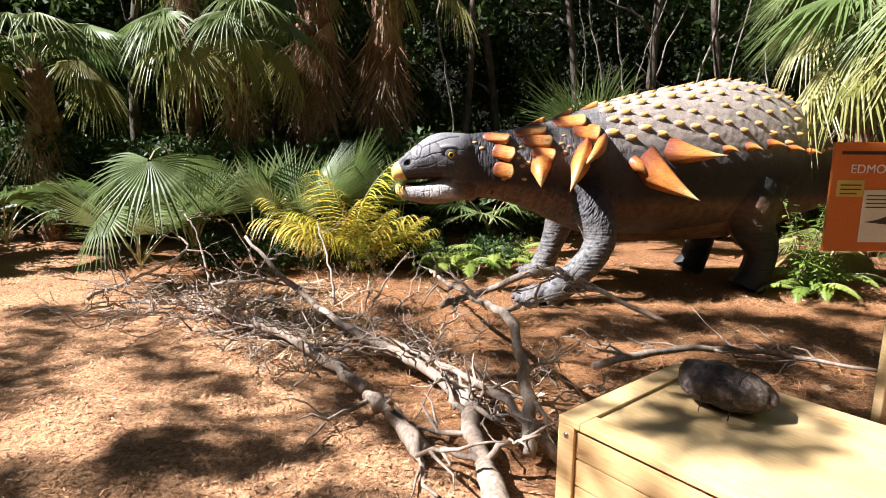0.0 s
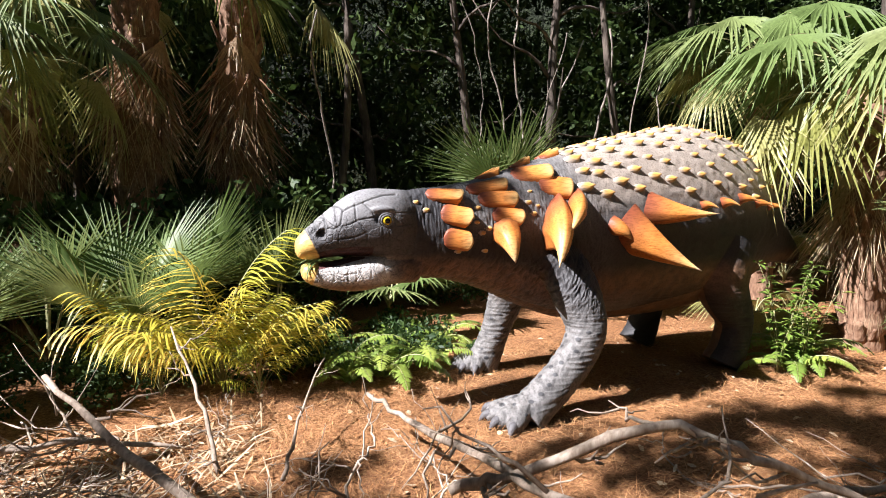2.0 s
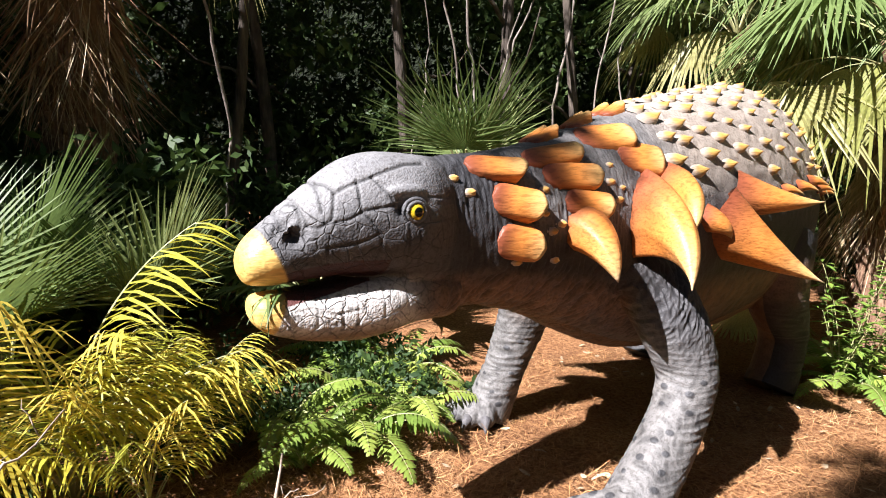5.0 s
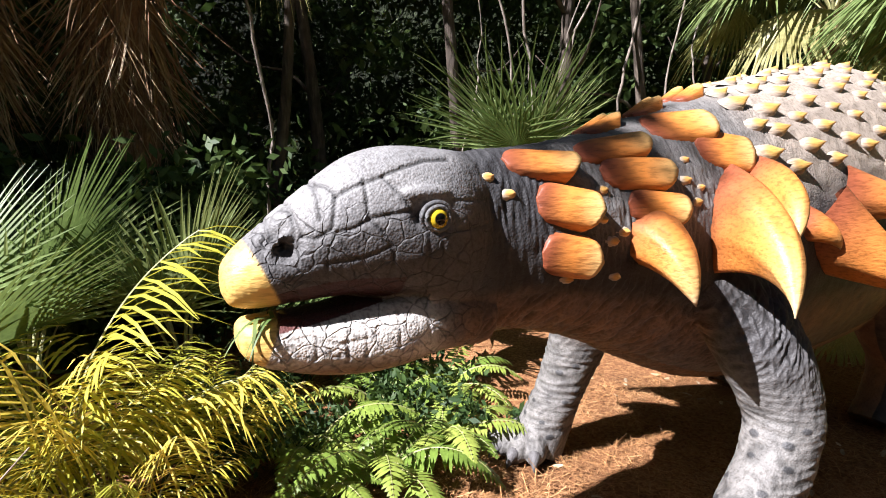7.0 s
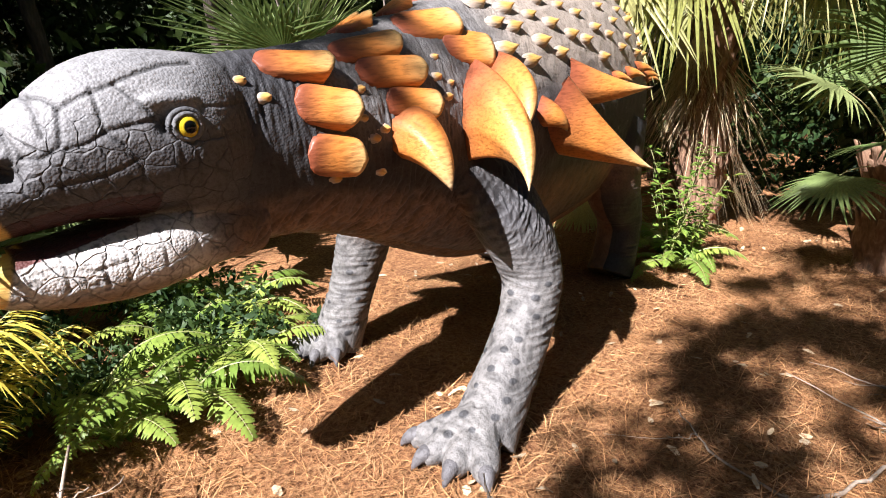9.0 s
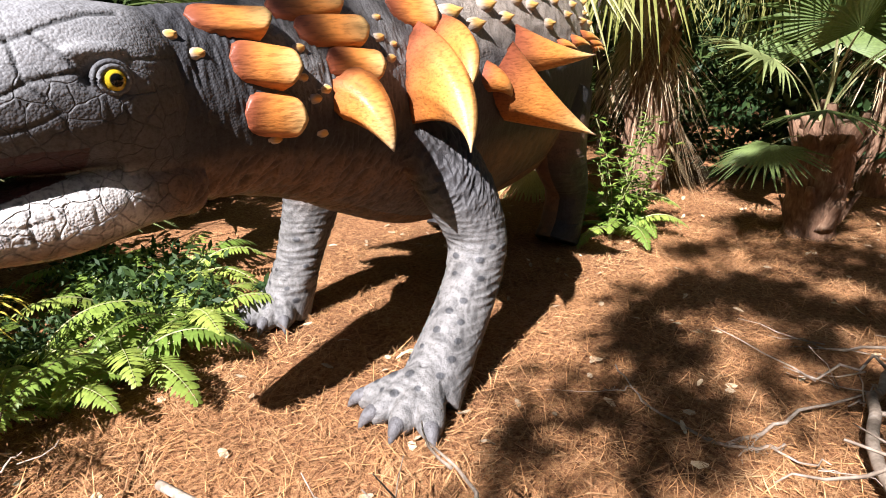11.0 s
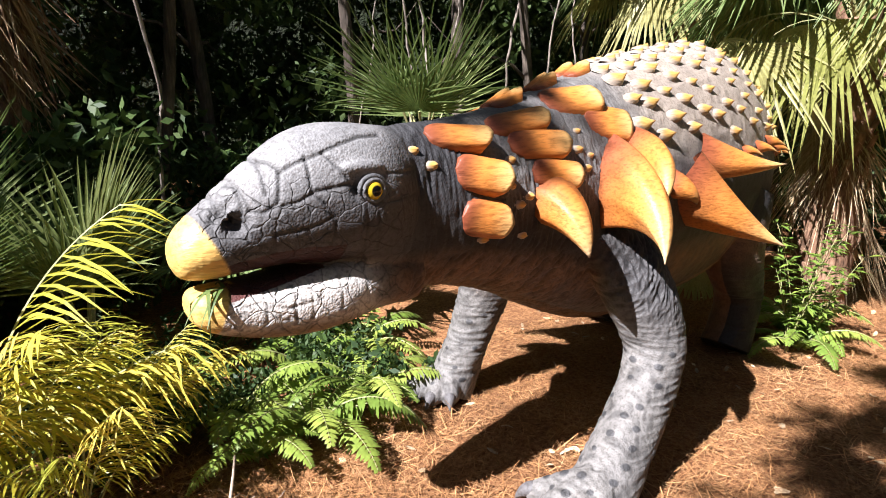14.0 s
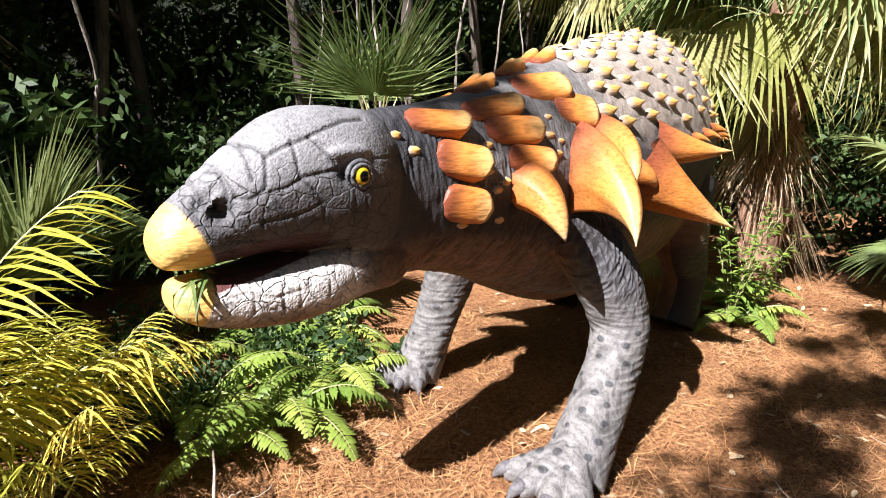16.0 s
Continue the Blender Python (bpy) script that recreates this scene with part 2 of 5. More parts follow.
def ground():
    near_x, near_y = np.linspace(-8, 8, 150), np.linspace(-4, 11, 140)
    far = np.array([3, 8, 20, 60, 200, 900.0])
    xs = np.r_[-8 - far[::-1], near_x, 8 + far]
    ys = np.r_[-4 - far[::-1], near_y, 11 + far]
    gx, gy = np.meshgrid(xs, ys)
    z = ground_height(np.clip(gx, -9, 9), np.clip(gy, -5, 16))
    rough = np.random.default_rng(3).normal(0, 0.004, gx.shape)
    v = np.stack([gx, gy, z + rough], -1).reshape(-1, 3)
    w = len(xs)
    f = [(j * w + i, j * w + i + 1, (j + 1) * w + i + 1, (j + 1) * w + i) for j in range(len(ys) - 1) for i in range(w - 1)]
    g = Geo().add(v, f)
    me = g.mesh("ground", [GROUND])
    at = me.attributes.new("path", "FLOAT", "POINT")
    at.data.foreach_set("value", path_share(v[:, 0], v[:, 1]))
    solid("ground", me, "woodland floor of reddish pine needles and tan wood chips", "ground", kind="structure")


ground()


def litter(name, label, mat, count, where, size, thin, seed):
    """Flat slivers strewn on the ground."""
    r = np.random.default_rng(seed)
    x0, x1, y0, y1 = where[:4]
    x, y = r.uniform(x0, x1, count * 3), r.uniform(y0, y1, count * 3)
    keep = r.random(len(x)) < (path_share(x, y) if where[4] else 1 - path_share(x, y))
    x, y = x[keep][:count], y[keep][:count]
    n = len(x)
    a, length, wide = r.uniform(0, 2 * np.pi, n), r.uniform(*size, n), r.uniform(*thin, n)
    tip = r.normal(0, 0.22, n)
    along = np.stack([np.cos(a) * np.cos(tip), np.sin(a) * np.cos(tip), np.sin(tip)], -1)
    across = np.stack([-np.sin(a), np.cos(a), r.normal(0, 0.3, n)], -1)
    mid = np.stack([x, y, ground_height(x, y) + 0.006 + np.abs(np.sin(tip)) * length * 0.4 + r.uniform(0, 0.012, n)], -1)
    bend = np.stack([0 * a, 0 * a, r.uniform(-0.15, 0.1, n)], -1) * length[:, None]
    h, k = along * length[:, None] / 2, across * wide[:, None] / 2
    v = np.stack([mid - h - k * 0.4 + bend, mid - k, mid + h - k * 0.4 + bend, mid + h + k * 0.4 + bend, mid + k, mid - h + k * 0.4 + bend], 1).reshape(-1, 3)
    f = np.concatenate([np.arange(n)[:, None] * 6 + np.array([[0, 1, 4, 5]]), np.arange(n)[:, None] * 6 + np.array([[1, 2, 3, 4]])])
    g = Geo()
    g.v, g.f, g.m, g.c, g.count = [v], f.tolist(), [0] * len(f), [np.ones((len(v), 3))], len(v)
    solid(name, g.mesh(name, [mat], False), label, "litter", kind="stuff")


litter("pine_needles", "loose reddish-brown pine needles strewn over the ground", NEEDLES, 42000, (-1.5, 5.5, 2.4, 6.6, 0), (0.06, 0.17), (0.002, 0.0045), 5)
litter("wood_chips", "small tan wood chips covering the trodden path", CHIPS, 24000, (-5.5, 0.8, 1.0, 7.5, 1), (0.012, 0.045), (0.004, 0.011), 6)


# ---- dinosaur statue ----
HEAD_Y, HEAD_Z = 0.045, -0.03
# along the head as modelled, and where that comes to lie on the statue
HEAD_FROM, HEAD_TO = (-0.6, -0.405, 0.33, 0.7, 9.0), (-0.635, -0.45, 0.23, 0.7, 9.0)


def head_x(x):
    return np.interp(x, HEAD_FROM, HEAD_TO)




def superring(x, yc, top, bottom, half, power=2.3, n=40, slim=1.0):
    """One upright cross-section; slim narrows it towards the top."""
    a = np.linspace(0, 2 * np.pi, n, endpoint=False)
    c, s = np.cos(a), np.sin(a)
    y = half * np.sign(c) * np.abs(c) ** (2 / power)
    z = np.sign(s) * np.abs(s) ** (2 / power)
    y = y * np.where(z > 0, 1 - (1 - slim) * z, 1)
    return np.stack([np.full(n, x), yc + y, (top + bottom) / 2 + (top - bottom) / 2 * z], -1)


def loft(g, rings):
    n, k = len(rings[0]), len(rings)
    f = [(i * n + j, i * n + (j + 1) % n, (i + 1) * n + (j + 1) % n, (i + 1) * n + j) for i in range(k - 1) for j in range(n)]
    f += [tuple(range(n - 1, -1, -1)), tuple(range((k - 1) * n, k * n))]
    g.add(np.concatenate(rings), f)


def stations(rows, steps=5):
    """Rows of numbers, run through smoothly."""
    rows = np.array(rows, float)
    t = np.arange(len(rows))
    fine = np.linspace(0, len(rows) - 1, (len(rows) - 1) * steps + 1)
    out = []
    for col in rows.T:
        d = np.gradient(col)
        i = np.minimum(fine.astype(int), len(rows) - 2)
        u = fine - i
        out.append((2 * u**3 - 3 * u**2 + 1) * col[i] + (u**3 - 2 * u**2 + u) * d[i] + (-2 * u**3 + 3 * u**2) * col[i + 1] + (u**3 - u**2) * d[i + 1])
    return np.stack(out, -1)


# x, middle, top, bottom, half width, power, slimness
TRUNK = [
    (0.16, 5.35, 1.63, 1.03, 0.18, 2.2, 0.9), (0.42, 5.38, 1.665, 1.0, 0.20, 2.2, 0.9), (0.65, 5.40, 1.69, 0.98, 0.243, 2.2, 0.88),
    (0.95, 5.43, 1.745, 0.89, 0.31, 2.2, 0.85), (1.3, 5.48, 1.845, 0.73, 0.40, 2.2, 0.84), (1.7, 5.54, 1.965, 0.58, 0.48, 2.2, 0.84),
    (2.1, 5.60, 2.07, 0.52, 0.535, 2.2, 0.84), (2.6, 5.68, 2.18, 0.50, 0.58, 2.2, 0.85), (3.2, 5.77, 2.27, 0.52, 0.62, 2.2, 0.86),
    (3.75, 5.85, 2.19, 0.60, 0.59, 2.2, 0.88), (4.2, 5.91, 1.96, 0.74, 0.47, 2.1, 0.9), (4.55, 5.96, 1.64, 0.84, 0.32, 2.1, 0.95), (4.85, 6.0, 1.34, 0.86, 0.19, 2.0, 1.0), (5.2, 6.05, 1.04, 0.8, 0.09, 2.0, 1.0)]
SKULL = [
    (-0.405, 5.30, 1.335, 1.255, 0.045, 2.2, 0.9), (-0.375, 5.30, 1.375, 1.215, 0.09, 2.3, 0.85), (-0.29, 5.30, 1.45, 1.205, 0.125, 2.4, 0.78),
    (-0.18, 5.30, 1.535, 1.215, 0.15, 2.4, 0.72), (-0.02, 5.30, 1.645, 1.225, 0.187, 2.6, 0.74), (0.10, 5.30, 1.69, 1.215, 0.212, 2.6, 0.76),
    (0.22, 5.305, 1.70, 1.20, 0.238, 2.5, 0.75), (0.35, 5.315, 1.695, 1.14, 0.236, 2.4, 0.82), (0.47, 5.34, 1.685, 1.1, 0.19, 2.3, 0.88)]
JAW = [
    (-0.365, 5.30, 1.153, 1.093, 0.05, 2.4, 1), (-0.34, 5.30, 1.172, 1.055, 0.088, 2.6, 1), (-0.27, 5.30, 1.178, 1.017, 0.116, 2.6, 1),
    (-0.12, 5.30, 1.188, 0.98, 0.145, 2.5, 1), (0.04, 5.30, 1.213, 0.965, 0.172, 2.5, 1), (0.17, 5.305, 1.235, 0.975, 0.194, 2.5, 1),
    (0.33, 5.32, 1.235, 1.0, 0.2, 2.4, 1), (0.48, 5.34, 1.24, 1.0, 0.195, 2.3, 1)]


def limb(g, rows, sides=28):
    """A leg along rows of x, y, z, radius across x, radius across y."""
    rows = stations(rows, 6)
    a = np.linspace(0, 2 * np.pi, sides, endpoint=False)
    pts = rows[:, :3]
    way = np.gradient(pts, axis=0)
    way /= np.linalg.norm(way, axis=1)[:, None]
    side = np.cross(way, (0, 1.0, 0))
    side /= np.linalg.norm(side, axis=1)[:, None]
    out = np.cross(side, way)
    loft(g, [p + np.cos(a)[:, None] * s * r1 + np.sin(a)[:, None] * o * r2 for p, s, o, r1, r2 in zip(pts, side, out, rows[:, 3], rows[:, 4])])


def ball(g, at, size, n=14):
    a, b = np.meshgrid(np.linspace(0, 2 * np.pi, 2 * n, endpoint=False), np.linspace(-np.pi / 2, np.pi / 2, n))
    v = np.stack([np.cos(b) * np.cos(a), np.cos(b) * np.sin(a), np.sin(b)], -1).reshape(-1, 3) * size + at
    w = 2 * n
    g.add(v, [(j * w + i, j * w + (i + 1) % w, (j + 1) * w + (i + 1) % w, (j + 1) * w + i) for j in range(n - 1) for i in range(w)])


LEFT_LEG = [(1.50, 5.27, 1.27, 0.20, 0.13), (1.57, 5.02, 0.94, 0.20, 0.155), (1.63, 4.91, 0.66, 0.165, 0.15), (1.56, 4.87, 0.47, 0.145, 0.14), (1.38, 4.84, 0.28, 0.14, 0.14), (1.17, 4.80, 0.13, 0.135, 0.15), (1.06, 4.79, 0.04, 0.13, 0.17)]
RIGHT_LEG = [(1.6, 5.86, 1.1, 0.2, 0.17), (1.52, 5.95, 0.8, 0.19, 0.16), (1.46, 6.0, 0.55, 0.15, 0.15), (1.40, 6.03, 0.35, 0.13, 0.14), (1.34, 6.06, 0.16, 0.14, 0.15), (1.29, 6.08, 0.03, 0.15, 0.17)]
HIND_LEFT = [(3.5, 5.38, 1.2, 0.3, 0.22), (3.4, 5.33, 0.8, 0.26, 0.2), (3.55, 5.32, 0.45, 0.17, 0.17), (3.5, 5.32, 0.18, 0.16, 0.17), (3.42, 5.32, 0.02, 0.19, 0.18)]
HIND_RIGHT = [(3.3, 6.2, 1.2, 0.3, 0.22), (3.2, 6.26, 0.8, 0.26, 0.2), (3.35, 6.28, 0.45, 0.17, 0.17), (3.3, 6.29, 0.18, 0.16, 0.17), (3.22, 6.29, 0.02, 0.19, 0.18)]
TOES_LEFT = [(0.87, 5.02), (0.80, 4.89), (0.80, 4.74), (0.86, 4.60)]
TOES_RIGHT = [(1.08, 6.22), (1.04, 6.1), (1.06, 5.98), (1.15, 5.9)]


def statue_body():
    g = Geo()
    for rows, off in ((TRUNK, 0), (SKULL, 1), (JAW, 1)):
        loft(g, [superring(head_x(r[0]) if off else r[0], r[1] + off * HEAD_Y, r[2] + off * HEAD_Z, r[3] + off * HEAD_Z, *r[4:6], slim=r[6]) for r in stations(rows)])
    for rows in (LEFT_LEG, RIGHT_LEG, HIND_LEFT, HIND_RIGHT):
        limb(g, rows)
    for toes, foot in ((TOES_LEFT, (1.06, 4.79)), (TOES_RIGHT, (1.29, 6.08))):
        for x, y in toes:
            pts = [(foot[0] + (x - foot[0]) * u, foot[1] + (y - foot[1]) * u, 0.13 - 0.09 * u) for u in (0, 0.5, 0.85, 1.0)]
            tube(g, pts, [0.09, 0.075, 0.058, 0.035], 14)
    for y in (5.12, 5.49):
        ball(g, (head_x(0.22), y + HEAD_Y, 1.545 + HEAD_Z), (0.095, 0.036, 0.035))
        ball(g, (head_x(0.30), y + HEAD_Y, 1.40 + HEAD_Z), (0.10, 0.045, 0.10))
        ball(g, (head_x(-0.235), (5.19 if y < 5.3 else 5.41) + HEAD_Y, 1.40 + HEAD_Z), (0.055, 0.03, 0.05))
    rough = new("statue_rough", g.mesh("statue_rough", [HIDE]))
    mod = rough.modifiers.new("remesh", "REMESH")
    mod.mode, mod.voxel_size = "VOXEL", 0.0058
    sm = rough.modifiers.new("smooth", "SMOOTH")
    sm.factor, sm.iterations = 0.5, 10
    got = bpy.data.meshes.new_from_object(rough.evaluated_get(bpy.context.evaluated_depsgraph_get()))
    bpy.data.objects.remove(rough)
    n = len(got.vertices)
    v, no = np.empty(n * 3), np.empty(n * 3)
    got.vertices.foreach_get("co", v)
    got.vertices.foreach_get("normal", no)
    faces = [tuple(p.vertices) for p in got.polygons]
    return v.reshape(-1, 3), no.reshape(-1, 3), faces


# creases between the plates of the head, as (along, up) in metres
HEAD_LINES = [
    [(-0.07, 1.54), (-0.01, 1.57), (0.05, 1.59), (0.13, 1.62), (0.24, 1.65), (0.34, 1.655)], [(-0.26, 1.5), (-0.2, 1.5), (-0.18, 1.43)],
    [(-0.18, 1.43), (-0.14, 1.42), (-0.09, 1.45), (-0.08, 1.49), (-0.07, 1.54)], [(-0.07, 1.55), (-0.09, 1.57), (-0.14, 1.58)],
    [(0.02, 1.59), (0.02, 1.48), (0.06, 1.44)], [(-0.08, 1.44), (-0.03, 1.45), (0.03, 1.48), (0.15, 1.5)], [(0.08, 1.6), (0.14, 1.53), (0.16, 1.5)]]
FINE_LINES = [
    [(-0.11, 1.35), (-0.01, 1.36), (0.05, 1.38), (0.09, 1.4)], [(-0.08, 1.44), (-0.04, 1.38), (0.0, 1.35), (0.02, 1.31)], [(0.21, 1.43), (0.22, 1.26)],
    [(0.26, 1.4), (0.27, 1.28)], [(0.31, 1.53), (0.45, 1.52)], [(0.31, 1.44), (0.43, 1.44)], [(-0.11, 1.35), (-0.1, 1.29)], [(0.06, 1.44), (0.10, 1.38), (0.09, 1.3)],
    [(-0.14, 1.165), (-0.14, 1.06)], [(-0.04, 1.17), (-0.04, 1.05)], [(0.02, 1.18), (0.02, 1.06)], [(0.13, 1.21), (0.13, 1.08)],
    [(0.23, 1.21), (0.24, 1.1)], [(-0.22, 1.12), (-0.16, 1.13), (-0.07, 1.1), (0.06, 1.12)], [(-0.18, 1.36), (-0.12, 1.3)], [(-0.2, 1.3), (-0.1, 1.29)]]


def near_line(v, line):
    """Distance in side view from each vertex to a bent line."""
    best = np.full(len(v), 9.0)
    q = v[:, [0, 2]]
    for a, b in zip(line[:-1], line[1:]):
        a, b = np.array(a), np.array(b)
        u = np.clip(((q - a) @ (b - a)) / ((b - a) @ (b - a)), 0, 1)
        best = np.minimum(best, np.linalg.norm(q - a - u[:, None] * (b - a), axis=1))
    return best


def bell(d, w):
    return np.exp(-((d / w) ** 2))


def field(v, scale, seed=0.0):
    return np.array([noise.noise((x * scale[0] + seed, y * scale[1], z * scale[2])) for x, y, z in v.tolist()])


def soft(x, a, b):
    t = np.clip((x - a) / (b - a), 0, 1)
    return t * t * (3 - 2 * t)


EYES = [(0.245, 5.082, 1.475, -1), (0.245, 5.518, 1.475, 1)]


def statue_skin(v, no):
    """Presses wrinkles and creases into the body, and colours it, shade included."""
    body = v
    v = v - np.array((0, HEAD_Y, HEAD_Z)) * (1 - soft(v[:, :1], 0.25, 0.6))
    v[:, 0] = np.interp(body[:, 0], HEAD_TO, HEAD_FROM)
    x, y, z = v.T
    head = (x < 0.47) & (np.abs(no[:, 1]) > 0.12) & (z > 0.9)
    push = np.zeros(len(v))
    dark = np.zeros(len(v))
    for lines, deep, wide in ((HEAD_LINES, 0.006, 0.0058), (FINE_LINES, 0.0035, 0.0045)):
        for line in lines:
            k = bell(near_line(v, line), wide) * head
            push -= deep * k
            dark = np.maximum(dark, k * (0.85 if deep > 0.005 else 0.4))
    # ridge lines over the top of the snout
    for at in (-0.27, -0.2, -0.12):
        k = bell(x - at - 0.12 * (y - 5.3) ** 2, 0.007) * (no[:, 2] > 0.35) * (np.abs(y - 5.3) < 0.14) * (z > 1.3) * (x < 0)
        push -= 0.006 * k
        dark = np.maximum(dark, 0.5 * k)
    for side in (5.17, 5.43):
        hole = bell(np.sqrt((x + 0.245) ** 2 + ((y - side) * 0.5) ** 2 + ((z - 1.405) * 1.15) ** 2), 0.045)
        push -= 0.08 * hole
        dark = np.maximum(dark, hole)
    for ex, ey, ez, s in EYES:
        d = np.sqrt((x - ex) ** 2 + (y - ey) ** 2 + (z - ez) ** 2)
        push -= 0.03 * bell(np.sqrt((x - ex + 0.055) ** 2 + (y - ey) ** 2 + (z - ez - 0.01) ** 2), 0.035)
        push -= 0.012 * bell(d, 0.05)
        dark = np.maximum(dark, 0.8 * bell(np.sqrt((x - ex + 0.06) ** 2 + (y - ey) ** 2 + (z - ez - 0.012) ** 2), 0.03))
    # skin folds: rings round the legs, upright folds on the neck, slack under the throat
    legs = (z < 0.85) & (x > 0.7)
    w1 = field(v, (5, 5, 34))
    w2 = field(v, (46, 9, 9), 3.0)
    w5 = field(np.stack([x * 0.83 - z * 0.55, y, x * 0.55 + z * 0.83], -1), (42, 10, 13), 5.0)
    slack = soft(x, 0.3, 0.45) * (1 - soft(x, 1.6, 2.2)) * (1 - soft(z, 1.1, 1.22))
    w3 = field(v, (17, 17, 17), 7.0)
    leg_share = (1 - soft(z, 0.6, 0.95)) * soft(x, 0.6, 0.8) * (np.abs(y - 5.5) > 0.2)
    neck = soft(x, 0.36, 0.5) * (1 - soft(x, 1.5, 2.2)) * (1 - soft(z, 1.5, 1.8) * 0.5)
    push += 0.0065 * leg_share * (np.abs(w1) * -1.6 + 0.3) * soft(z, 0.06, 0.2)
    push += 0.010 * neck * (1 - leg_share) * (np.abs(w2) * -1.4 + 0.25)
    push += 0.013 * slack * (1 - leg_share) * (np.abs(w5) * -1.6 + 0.3)
    push += 0.004 * w3 * (x > 0.4)
    w4 = field(v, (60, 60, 60), 11.0)
    push += 0.0009 * w4 * (x < 0.5)
    moved = body + no * push[:, None]
    # colours, with shade laid in on cheeks, neck, belly, flank and hind legs
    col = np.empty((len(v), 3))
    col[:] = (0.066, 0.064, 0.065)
    def lay(tone, share):
        nonlocal col
        col = col * (1 - share[:, None]) + np.array(tone) * share[:, None]
    lay((0.36, 0.305, 0.25), np.maximum(soft(x, 1.4, 2.0) * soft(z, 1.35, 1.75), soft(x, 0.9, 1.6) * soft(z, 1.62, 1.85)))
    # grey head; the cheeks are kept darker to carry the face's shade
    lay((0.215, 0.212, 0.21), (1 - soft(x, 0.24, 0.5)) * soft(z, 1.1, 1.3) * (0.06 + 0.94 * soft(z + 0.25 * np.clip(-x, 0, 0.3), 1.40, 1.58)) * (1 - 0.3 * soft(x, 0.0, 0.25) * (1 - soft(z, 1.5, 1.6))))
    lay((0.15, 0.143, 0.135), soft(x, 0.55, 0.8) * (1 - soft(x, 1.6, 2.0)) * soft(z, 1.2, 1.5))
    # shade behind the head and below the collars, laid in as near-black
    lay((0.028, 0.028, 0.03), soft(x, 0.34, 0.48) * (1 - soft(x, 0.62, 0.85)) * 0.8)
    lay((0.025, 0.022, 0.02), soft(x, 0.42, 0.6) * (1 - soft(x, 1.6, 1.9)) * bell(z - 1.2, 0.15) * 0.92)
    # shade on the rear flank and hind legs, laid in as near-black
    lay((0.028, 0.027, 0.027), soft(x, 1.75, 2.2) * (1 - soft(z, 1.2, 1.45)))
    # pale front legs; the hind pair keeps the flank's painted-in shade
    lay((0.168, 0.16, 0.15), leg_share * (1 - soft(x, 2.2, 2.6)))
    # tan belly, its tone lowered to carry shade as well
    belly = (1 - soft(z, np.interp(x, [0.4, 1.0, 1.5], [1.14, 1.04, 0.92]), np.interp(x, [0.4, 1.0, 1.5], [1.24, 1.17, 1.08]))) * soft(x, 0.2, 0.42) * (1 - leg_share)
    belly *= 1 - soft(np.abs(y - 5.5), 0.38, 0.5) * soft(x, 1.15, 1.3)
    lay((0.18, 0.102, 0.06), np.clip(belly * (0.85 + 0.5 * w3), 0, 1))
    jaw = (1 - soft(x, 0.3, 0.42)) * (1 - soft(z, 1.19, 1.24))
    lay((0.56, 0.53, 0.49), jaw * soft(z, 1.0, 1.06) * (1 - 0.8 * soft(x, 0.2, 0.36)))
    lay((0.26, 0.17, 0.11), jaw * (1 - soft(z, 0.985, 1.05)))
    lay((0.1, 0.095, 0.09), np.clip(soft(w4, 0.25, 0.45) * jaw * 0.6, 0, 1))
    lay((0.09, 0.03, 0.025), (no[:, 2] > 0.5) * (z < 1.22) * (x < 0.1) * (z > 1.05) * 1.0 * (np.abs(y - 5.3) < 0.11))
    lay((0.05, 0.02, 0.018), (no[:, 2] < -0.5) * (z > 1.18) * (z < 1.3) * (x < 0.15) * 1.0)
    lay((0.66, 0.43, 0.13), (z > 1.18) * (1 - soft(x - 0.55 * np.clip(1.36 - z, -0.2, 0.2), -0.318, -0.304)))
    lay((0.66, 0.43, 0.13), (z <= 1.18) * (z > 0.98) * (1 - soft(x - 0.35 * np.clip(z - 1.12, -0.1, 0.1), -0.27, -0.258)))
    # dark oval spots on the lower legs
    r = np.random.default_rng(12)
    spotted = np.flatnonzero((leg_share > 0.7) & (z > 0.12) & (z < 0.62) & (x < 2.2))
    placed = []
    for i in r.permutation(spotted)[:900]:
        c = v[i]
        if len(placed) < 84 and all(np.linalg.norm(c - q) > 0.075 for q in placed):
            placed.append(c)
            d = np.sqrt(((v - c) ** 2 / (2.4, 2.4, 1.0)).sum(1))
            size = r.uniform(0.008, 0.014)
            lay((0.045, 0.045, 0.047), 0.9 * (1 - soft(d, size, size + 0.004)))
            moved += no * (0.004 * (1 - soft(d, size * 0.6, size + 0.006)))[:, None]
    # recess darkening put into the colour: creases, folds, nostrils, eye hollows
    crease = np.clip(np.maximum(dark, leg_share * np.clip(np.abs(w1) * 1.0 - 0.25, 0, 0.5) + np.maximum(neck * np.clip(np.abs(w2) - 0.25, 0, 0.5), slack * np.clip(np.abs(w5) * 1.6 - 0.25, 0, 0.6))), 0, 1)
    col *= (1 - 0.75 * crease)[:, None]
    crack = (1 - soft(x, 0.36, 0.5)) * (x > -0.32) * (0.08 + 0.92 * (1 - soft(z, 1.44, 1.54)))
    beak = (x < -0.2) & (col[:, 0] > 2.2 * col[:, 2]) & (col[:, 0] > 0.4)
    return moved, col, beak, crack * ~beak


